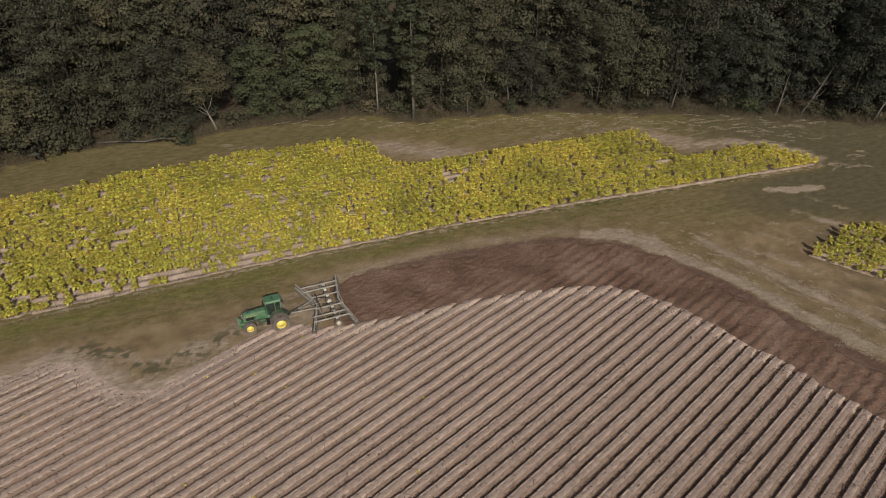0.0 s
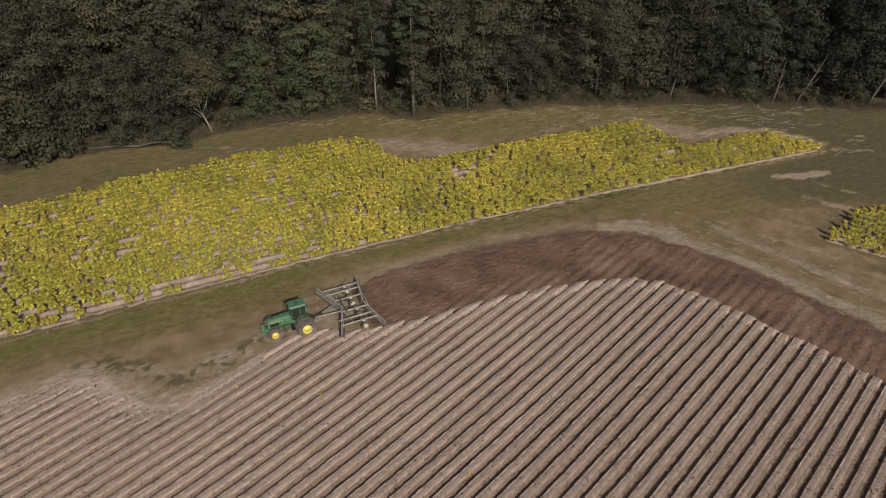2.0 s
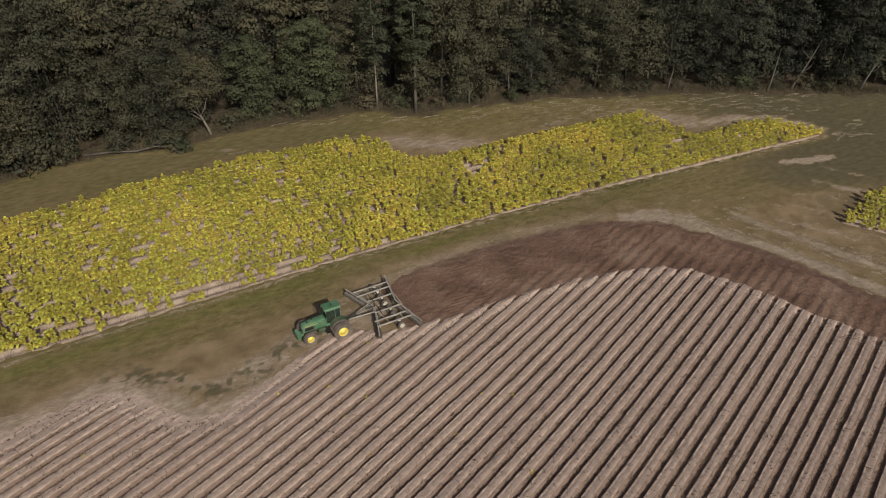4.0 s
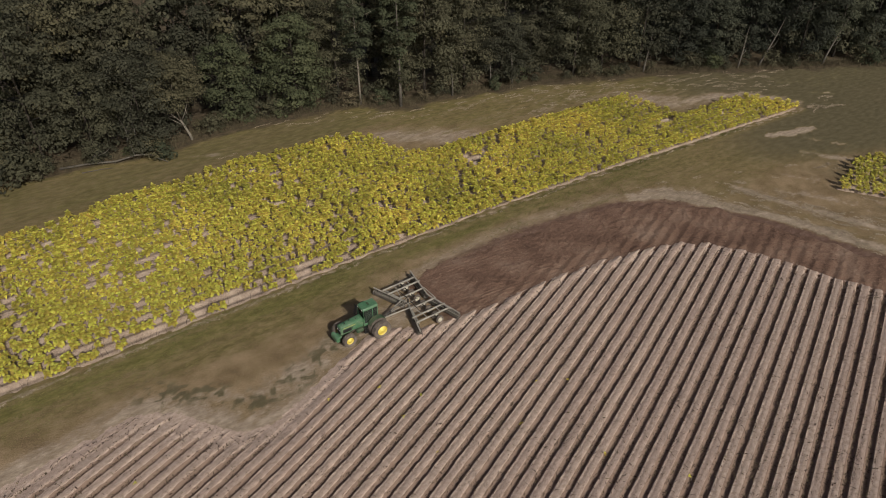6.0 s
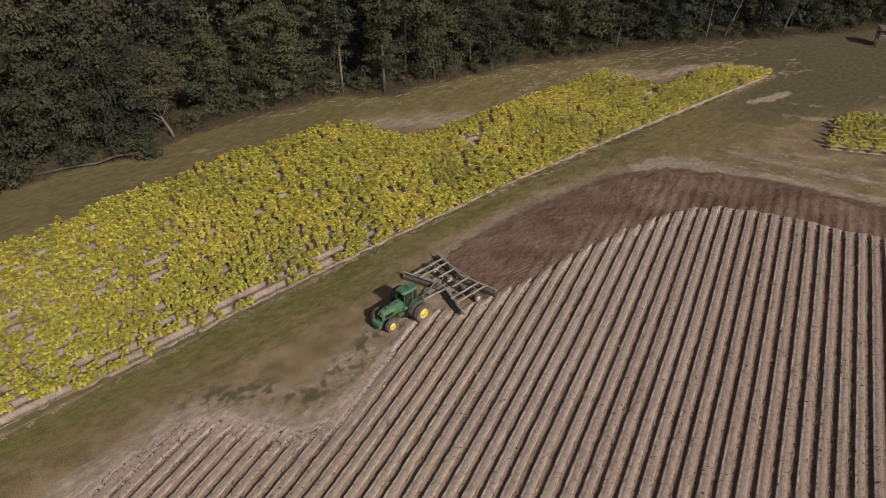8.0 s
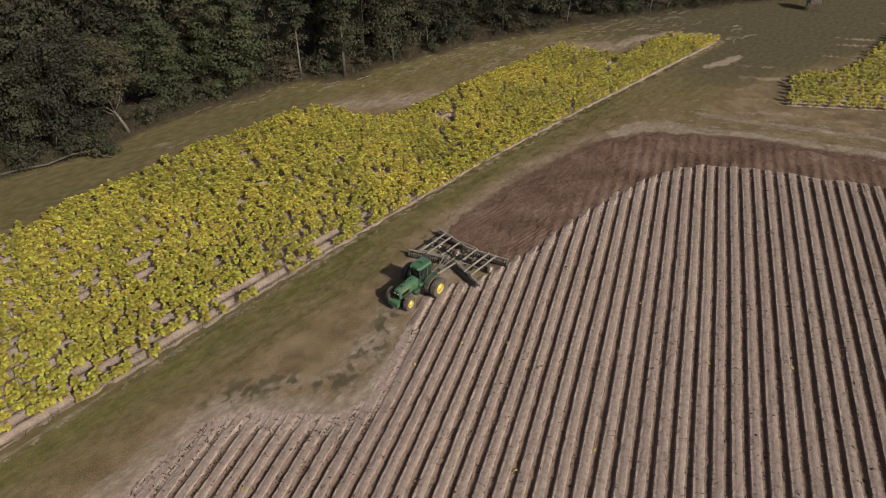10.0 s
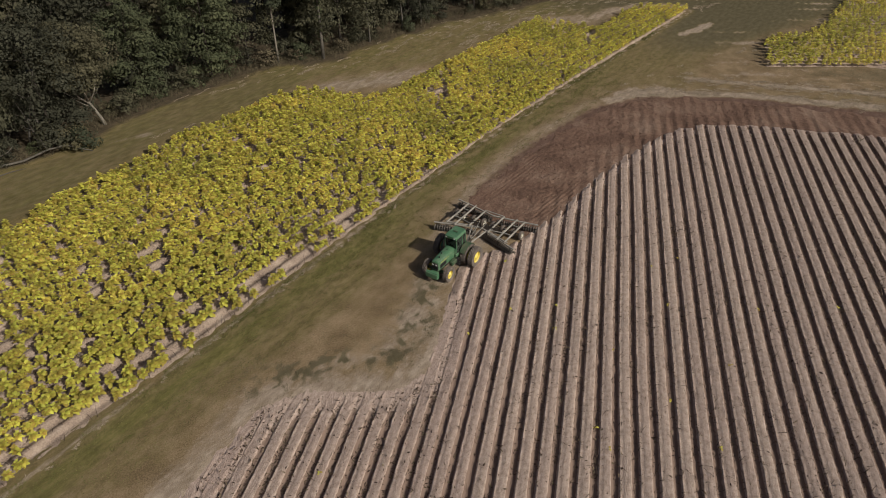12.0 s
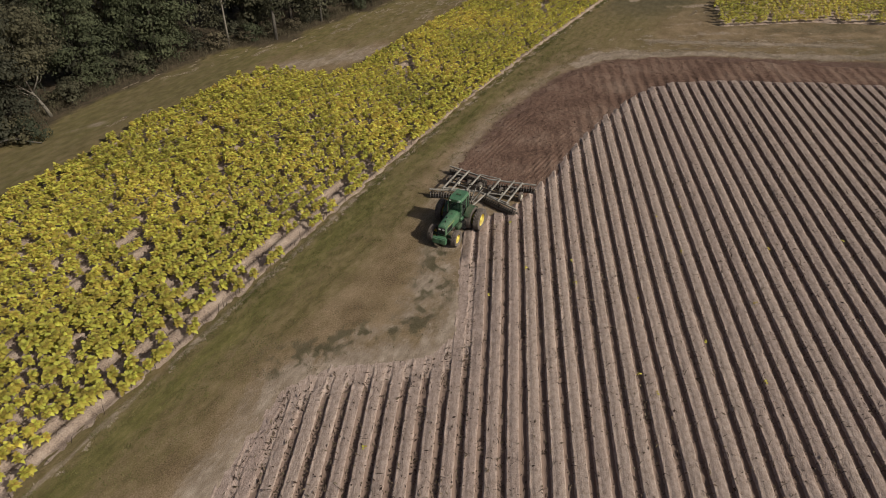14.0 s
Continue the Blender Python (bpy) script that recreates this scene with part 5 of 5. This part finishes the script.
def add_wheel(parent, at, radius, width, rim_r, mat, lugs, lug_h, meshes, flip=False, label=""):
    if not meshes:
        sh = Shape().lathe([(0.07, -width * 0.3), (0.12, -width * 0.25), (0.12, width * 0.32), (0.07, width * 0.36), (0.005, width * 0.36)], 14)
        meshes += [tyre_mesh(radius, width, rim_r, lugs, lug_h), rim_mesh(rim_r + 0.01, width, mat, width * 0.1), sh.mesh("hub", mat)]
    wheel = put("wheel", meshes[0], parent, pose(*at, 0, 0, 180 if flip else 0), label)
    put("rim", meshes[1], wheel, None, "yellow painted steel rim" if mat is M_YELLOW else "cream painted steel rim")
    put("hub", meshes[2], wheel)
    return wheel


def ring(u, half, low, top, r):
    """A hood section across: flat sides, rounded shoulders."""
    return [(u, half, low), (u, half, top - r), (u, half - r * 0.3, top - r * 0.3), (u, half - r, top), (u, 0.0, top + 0.03), (u, -half + r, top), (u, -half + r * 0.3, top - r * 0.3), (u, -half, top - r), (u, -half, low)]


def build_tractor():
    t = thing("tractor", "green farm tractor with yellow rims and dual rear tyres", "tractor", m=pose(5.82, 6.08, 0.03, 0, 0, 202.5))
    ch = Shape().box((-0.45, -0.28, 0.62), (1.4, 0.28, 1.15), 0.05).box((1.3, -0.22, 0.68), (3.45, 0.22, 1.06), 0.04).box((0.2, -0.4, 0.55), (0.9, 0.4, 0.8), 0.04)
    put("chassis", ch.mesh("chassis", M_GREEN_DIRTY), t)
    put("rear_axle", Shape().tube([(0, -1.9, 0.93), (0, 1.9, 0.93)], 0.085, 12).tube([(0, -0.7, 0.93), (0, 0.7, 0.93)], 0.2, 12).mesh("rear_axle", M_GREEN_DIRTY, True), t)
    put("front_axle", Shape().box((2.9, -0.95, 0.6), (3.1, 0.95, 0.78), 0.03).tube([(3.0, -1.0, 0.68), (3.0, 1.0, 0.68)], 0.13, 10).mesh("front_axle", M_GREEN_DIRTY), t)
    hood = Shape().loft([ring(1.2, 0.40, 1.05, 2.02, 0.14), ring(1.9, 0.385, 1.05, 1.98, 0.14), ring(2.8, 0.37, 1.05, 1.9, 0.13), ring(3.38, 0.355, 1.02, 1.84, 0.12), ring(3.48, 0.33, 1.04, 1.76, 0.1)])
    h = put("hood", hood.mesh("hood", M_GREEN), t)
    for s in (1, -1):
        put("stripe", Shape().box((1.35, s * 0.392 - 0.012, 1.64), (3.2, s * 0.372 + 0.012, 1.665), 0).mesh("stripe", M_YELLOW), h, None, "thin yellow side stripe")
        put("side_screen", Shape().box((2.2, s * 0.385 - 0.01, 1.15), (3.25, s * 0.365 + 0.012, 1.52), 0.0).mesh("side_screen", M_BLACK), h, None, "dark engine side screen")
        slat = Shape().box((0, s * 0.392 - 0.012, 1.17), (0.04, s * 0.38 + 0.014, 1.5), 0.0).mesh("slat", M_BLACK)
        for k in range(7):
            put("slat", slat, h, pose(2.24 + k * 0.14, 0, 0))
    gr = Shape().box((3.47, -0.29, 1.1), (3.51, 0.29, 1.66), 0.01)
    for k in range(6):
        gr.box((3.5, -0.27, 1.14 + k * 0.085), (3.53, 0.27, 1.17 + k * 0.085), 0)
    put("grille", gr.mesh("grille", M_BLACK), h)
    for s in (1, -1):
        put("headlight", Shape().box((3.5, s * 0.17 - 0.09, 1.48), (3.54, s * 0.17 + 0.09, 1.6), 0.01).mesh("headlight", M_LENS), h)
    for u, v in ((1.75, 0.06), (2.35, -0.1), (2.9, 0.05)):
        put("cap", Shape().tube([(u, v, 1.9), (u, v, 2.04)], 0.055, 10).mesh("cap", M_BLACK), h)
    put("engine", Shape().box((1.35, -0.33, 0.95), (2.9, 0.33, 1.3), 0.05).tube([(2.0, 0.36, 1.0), (2.5, 0.36, 1.0)], 0.09, 8).tube([(1.5, -0.35, 1.05), (2.2, -0.35, 1.05)], 0.11, 8).mesh("engine", M_DARK), t)
    bracket = put("weight_bracket", Shape().box((3.42, -0.35, 0.66), (3.72, 0.35, 0.9), 0.03).mesh("weight_bracket", M_GREEN), t)
    slab = Shape().box((3.7, -0.048, 0.52), (4.06, 0.048, 0.98), 0.03).box((3.78, -0.05, 0.92), (3.98, 0.05, 1.04), 0.02).mesh("weight", M_GREEN)
    for k in range(11):
        put("weight", slab, bracket, pose(0, -0.52 + k * 0.104, 0))
    # cab
    base = Shape().box((-0.42, -0.66, 1.12), (1.2, 0.66, 1.42), 0.06).box((0.85, -0.5, 1.4), (1.2, 0.5, 1.9), 0.06)
    cab = put("cab", base.mesh("cab_base", M_GREEN), t)
    roof = [[(u, half, z) for half, z in ((w, 2.82), (w, 2.93), (w - 0.1, 3.03), (-w + 0.1, 3.03), (-w, 2.93), (-w, 2.82))] for u, w in ((-0.44, 0.5), (-0.36, 0.6), (0.85, 0.62), (1.1, 0.56), (1.2, 0.46))]
    rf = put("roof", Shape().loft(roof).mesh("roof", M_GREEN), cab)
    put("roof_hatch", Shape().box((0.25, -0.2, 3.02), (0.42, 0.2, 3.09), 0.02).mesh("roof_hatch", M_GREEN_DIRTY), rf)
    put("cab_floor", Shape().box((-0.38, -0.6, 1.4), (1.1, 0.6, 1.46), 0.01).mesh("cab_floor", M_BLACK), cab, None, "black rubber cab floor")
    put("console", Shape().box((0.78, -0.34, 1.46), (1.02, 0.34, 1.86), 0.05).box((-0.15, -0.56, 1.46), (0.55, -0.32, 1.85), 0.05).mesh("console", M_BLACK), cab)
    put("headliner", Shape().box((-0.4, -0.56, 2.78), (1.1, 0.56, 2.82), 0.01).mesh("headliner", M_BLACK), cab)
    corners = [(1.1, 0.55), (1.1, -0.55), (0.2, 0.6), (0.2, -0.6), (-0.34, 0.57), (-0.34, -0.57)]
    for u, v in corners:
        put("pillar", Shape().box((u - 0.032, v - 0.03, 1.38), (u + 0.032, v + 0.03, 2.86), 0.012).mesh("pillar", M_GREEN), cab)

    def pane(a, b):
        (u0, v0), (u1, v1) = a, b
        d = Vector((u1 - u0, v1 - v0, 0))
        n = Vector((-d.y, d.x, 0)).normalized() * 0.004
        a, b = Vector((u0, v0, 1.42)) + d * 0.05, Vector((u1, v1, 1.42)) - d * 0.05
        up = Vector((0, 0, 1.4))
        q = [a - n, b - n, b - n + up, a - n + up, a + n, b + n, b + n + up, a + n + up]
        put("window", mesh_of("window", q, [(0, 1, 2, 3), (7, 6, 5, 4), (0, 4, 5, 1), (1, 5, 6, 2), (2, 6, 7, 3), (3, 7, 4, 0)], M_GLASS), cab)

    for a, b in ((0, 1), (0, 2), (1, 3), (2, 4), (3, 5), (4, 5)):
        pane(corners[a], corners[b])
    put("seat", Shape().box((-0.25, -0.25, 1.42), (0.25, 0.25, 1.72), 0.06).box((-0.35, -0.25, 1.62), (-0.2, 0.25, 2.3), 0.06).mesh("seat", M_SEAT), cab)
    put("steering_wheel", Shape().tube([(0.62 + 0.1 * math.cos(a * math.pi / 6), 0.2 * math.sin(a * math.pi / 6), 1.98 + 0.17 * math.cos(a * math.pi / 6)) for a in range(13)], 0.018, 6, False)
        .tube([(0.85, 0, 1.75), (0.62, 0, 1.98)], 0.025, 6).mesh("steering_wheel", M_BLACK), cab)
    for s in (1, -1):
        put("mirror", Shape().tube([(1.1, s * 0.55, 2.7), (1.2, s * 0.86, 2.72)], 0.015, 6).box((1.18, s * 0.86 - 0.08, 2.45), (1.22, s * 0.86 + 0.08, 2.8), 0.015).mesh("mirror", M_BLACK), cab)
        put("work_light", Shape().box((1.13, s * 0.38 - 0.08, 2.84), (1.22, s * 0.38 + 0.08, 2.94), 0.015).mesh("work_light", M_LENS), cab)
    for s in (1, -1):
        arc = [(0.98 * math.cos(q), 0.93 + 0.98 * math.sin(q)) for q in [radians(30 + 15 * k) for k in range(9)]]
        put("fender", Shape().loft([[(u, s * 0.7, z + 0.02), (u, s * 1.22, z + 0.0), (u, s * 1.22, z + 0.035), (u, s * 0.7, z + 0.055)] for u, z in arc]).mesh("fender", M_GREEN_DIRTY), t)
    put("exhaust", Shape().tube([(1.3, -0.52, 1.3), (1.3, -0.56, 1.7)], 0.06, 10).tube([(1.3, -0.56, 1.7), (1.3, -0.56, 2.5)], 0.045, 10).mesh("exhaust", M_DARK), t)
    # wheels
    rear, front = [], []
    for v in (1.0, 1.74, -1.0, -1.74):
        add_wheel(t, (0, v, 0.93), 0.93, 0.5, 0.5, M_YELLOW, 22, 0.055, rear, v < 0, "dusty lugged rear tyre")
    for v in (1.03, -1.03):
        add_wheel(t, (3.0, v, 0.68), 0.68, 0.42, 0.36, M_YELLOW, 18, 0.045, front, v < 0, "dusty lugged front tyre")
    for s in (1, -1):
        st = Shape()
        for k in range(3):
            st.box((0.95, s * 0.62, 0.5 + 0.26 * k), (1.3, s * (0.95 - 0.08 * k), 0.54 + 0.26 * k), 0.01)
        st.box((0.95, s * 0.9, 0.5), (0.98, s * 0.93, 1.1), 0.0).box((1.27, s * 0.9, 0.5), (1.3, s * 0.93, 1.1), 0.0)
        put("step", st.mesh("step", M_BLACK), t)
        put("fuel_tank", Shape().box((1.3, s * 0.42, 0.75), (2.05, s * 0.8, 1.15), 0.08).mesh("fuel_tank", M_GREEN_DIRTY), t)
        put("lift_arm", Shape().tube([(-0.4, s * 0.35, 0.75), (-1.05, s * 0.42, 0.6)], 0.045, 8).tube([(-0.55, s * 0.36, 1.3), (-0.85, s * 0.4, 0.68)], 0.03, 8).mesh("lift_arm", M_DARK), t)
    put("drawbar", Shape().box((-1.25, -0.06, 0.46), (0.2, 0.06, 0.54), 0.015).box((-1.3, -0.11, 0.43), (-1.12, 0.11, 0.57), 0.02).mesh("drawbar", M_DARK), t)
    for k in range(4):
        v = -0.15 + 0.1 * k
        put("hose", Shape().tube([(-0.45, v, 1.15), (-0.8, v * 1.4, 1.05), (-1.2, v * 1.2, 0.72), (-1.7, v, 0.8), (-2.3, v * 0.8, 0.85)], 0.018, 6).mesh("hose", M_BLACK), t)


def build_harrow():
    o = thing("disc_harrow", "wide grey steel disc harrow hitched behind the green tractor", "harrow", m=pose(5.82, 6.08, 0.02, 0, 0, 202.5))
    C = -0.22

    def bar(name, a, b, w=0.055, h=0.075, mat=M_STEEL, parent=o):
        a, b = Vector(a), Vector(b)
        d = b - a
        m = Matrix.Translation(a) @ d.to_track_quat("X", "Z").to_matrix().to_4x4()
        return put(name, Shape().box((0, -w, -h), (d.length, w, h), 0.015, m).mesh(name, mat), parent)

    for v in (-3.0, -2.2, -0.98, 0.98, 2.2, 3.0):
        reach = 0.25 if abs(v) > 2 else 0
        bar("frame_beam", (-3.3 + 0.05 * abs(v) if abs(v) > 2 else -3.75, C + v, 0.92), (-6.75 - reach, C + v, 0.92))
    for v in (-2.6, 2.6):
        bar("wing_tie", (-4.4, C + v - 0.4, 0.93), (-4.4, C + v + 0.4, 0.93), 0.04, 0.05)
        bar("wing_tie", (-5.9, C + v - 0.4, 0.93), (-5.9, C + v + 0.4, 0.93), 0.04, 0.05)
    for s in (-1, 1):
        bar("cross_tube", (-4.15, C, 0.84), (-3.35, C + s * 3.2, 0.84), 0.06, 0.06)
        bar("cross_tube", (-6.45, C, 0.84), (-7.0, C + s * 3.1, 0.84), 0.06, 0.06)
        bar("hinge_tube", (-4.0, C + s * 0.98, 1.0), (-4.3, C + s * 2.2, 0.98), 0.035, 0.035)
        bar("axle_tube", (-5.35, C + s * 0.3, 0.62), (-5.35, C + s * 3.3, 0.62), 0.05, 0.05, M_DARK)
    bar("cross_tube", (-6.72, C - 1.0, 0.96), (-6.72, C + 1.0, 0.96), 0.04, 0.04)
    # tongue and hitch gear
    for s in (-1, 1):
        bar("tongue", (-1.25, 0.0, 0.56), (-3.95, C + s * 0.75, 0.86), 0.05, 0.06)
        bar("levelling_bar", (-2.1, 0.0 + s * 0.06, 0.9), (-4.6, C + s * 0.35, 1.15), 0.025, 0.025)
    bar("tongue_tie", (-2.5, -0.38, 0.72), (-2.5, 0.28, 0.72), 0.04, 0.04)
    bar("jack_post", (-2.0, 0.1, 0.35), (-2.0, 0.1, 1.1), 0.035, 0.035, M_DARK)
    bar("centre_mast", (-4.2, C, 0.9), (-4.2, C, 1.3), 0.07, 0.07, M_DARK)
    for s in (-1, 1):
        put("wing_cylinder", Shape().tube([(-4.3, C + s * 0.25, 1.2), (-4.3, C + s * 1.35, 1.08)], 0.05, 8).tube([(-4.3, C + s * 1.35, 1.08), (-4.3, C + s * 2.0, 1.0)], 0.025, 8).mesh("wing_cylinder", M_DARK), o)
        put("lift_cylinder", Shape().tube([(-4.6, C + s * 0.6, 0.95), (-5.25, C + s * 0.6, 0.85)], 0.045, 8).mesh("lift_cylinder", M_DARK), o)
        put("hose", Shape().tube([(-2.3, s * 0.08, 0.85), (-3.1, s * 0.2 - 0.1, 1.0), (-3.9, C + s * 0.25, 1.1), (-4.3, C + s * 0.4, 1.22)], 0.02, 6).mesh("hose", M_BLACK), o)
    # gangs: each a beam, hangers, a shaft and its discs
    disc = Shape().lathe([(0.012, -0.028), (0.12, -0.03), (0.22, -0.012), (0.29, 0.022), (0.292, 0.028), (0.22, -0.004), (0.12, -0.022), (0.012, -0.02)], 20).mesh("disc", M_DISC, True)
    spool = Shape().tube([(0, -0.1, 0), (0, 0.1, 0)], 0.05, 8).mesh("spool", M_DARK)
    hanger = Shape().box((-0.05, -0.02, 0.0), (0.05, 0.02, 0.5), 0.01).box((-0.09, -0.05, -0.07), (0.09, 0.05, 0.07), 0.02).mesh("hanger", M_DARK)
    for a, b, front in (((-4.05, C + 0.35), (-2.85, C + 4.1), 1), ((-4.05, C - 0.35), (-2.75, C - 4.1), 1), ((-6.55, C + 0.3), (-7.35, C + 4.15), 0), ((-6.55, C - 0.3), (-7.25, C - 4.3), 0)):
        A, B = Vector((*a, 0.26)), Vector((*b, 0.26))
        d = B - A
        gang = bar("gang_beam", A + Vector((0, 0, 0.52)), B + Vector((0, 0, 0.52)), 0.06, 0.06)
        put("gang_shaft", Shape().tube([A, B], 0.025, 6).mesh("gang_shaft", M_DARK), o)
        yaw = math.degrees(math.atan2(d.y, d.x)) - 90
        n = int(d.length / 0.225)
        for k in range(n):
            p = A + d * ((k + 0.5) / n)
            ob = put("disc", disc, o, pose(p.x, p.y, p.z, 0, 0, yaw if front else yaw + 180))
            if k < n - 1:
                q = A + d * ((k + 1.0) / n)
                put("spool", spool, o, pose(q.x, q.y, q.z, 0, 0, yaw))
        for k in range(3):
            p = A + d * (0.12 + 0.38 * k)
            put("hanger", hanger, o, pose(p.x, p.y, p.z, 0, 0, yaw))
        sc = Shape()
        for k in range(n):
            p = A + d * ((k + 0.85) / n)
            sc.box((p.x - 0.02 - (0.25 if front else 0), p.y - 0.02, 0.42), (p.x + 0.02 + (0 if front else 0.25), p.y + 0.02, 0.46), 0)
        put("scraper_bar", sc.mesh("scraper_bar", M_DARK), o)
    small = []
    for v in (-3.4, -2.6, -1.55, -0.5, 0.5, 1.55, 2.6, 3.4):
        add_wheel(o, (-5.55, C + v, 0.43), 0.43, 0.25, 0.25, M_WHITE_RIM, 0, 0.012, small, v < 0, "ribbed black transport tyre")
        bar("wheel_arm", (-5.35, C + v - 0.2, 0.62), (-5.55, C + v - 0.2, 0.43), 0.03, 0.05, M_DARK)
        put("stub_axle", Shape().tube([(-5.55, C + v - 0.22, 0.43), (-5.55, C + v, 0.43)], 0.035, 8).mesh("stub_axle", M_DARK), o)


build_tractor()
build_harrow()
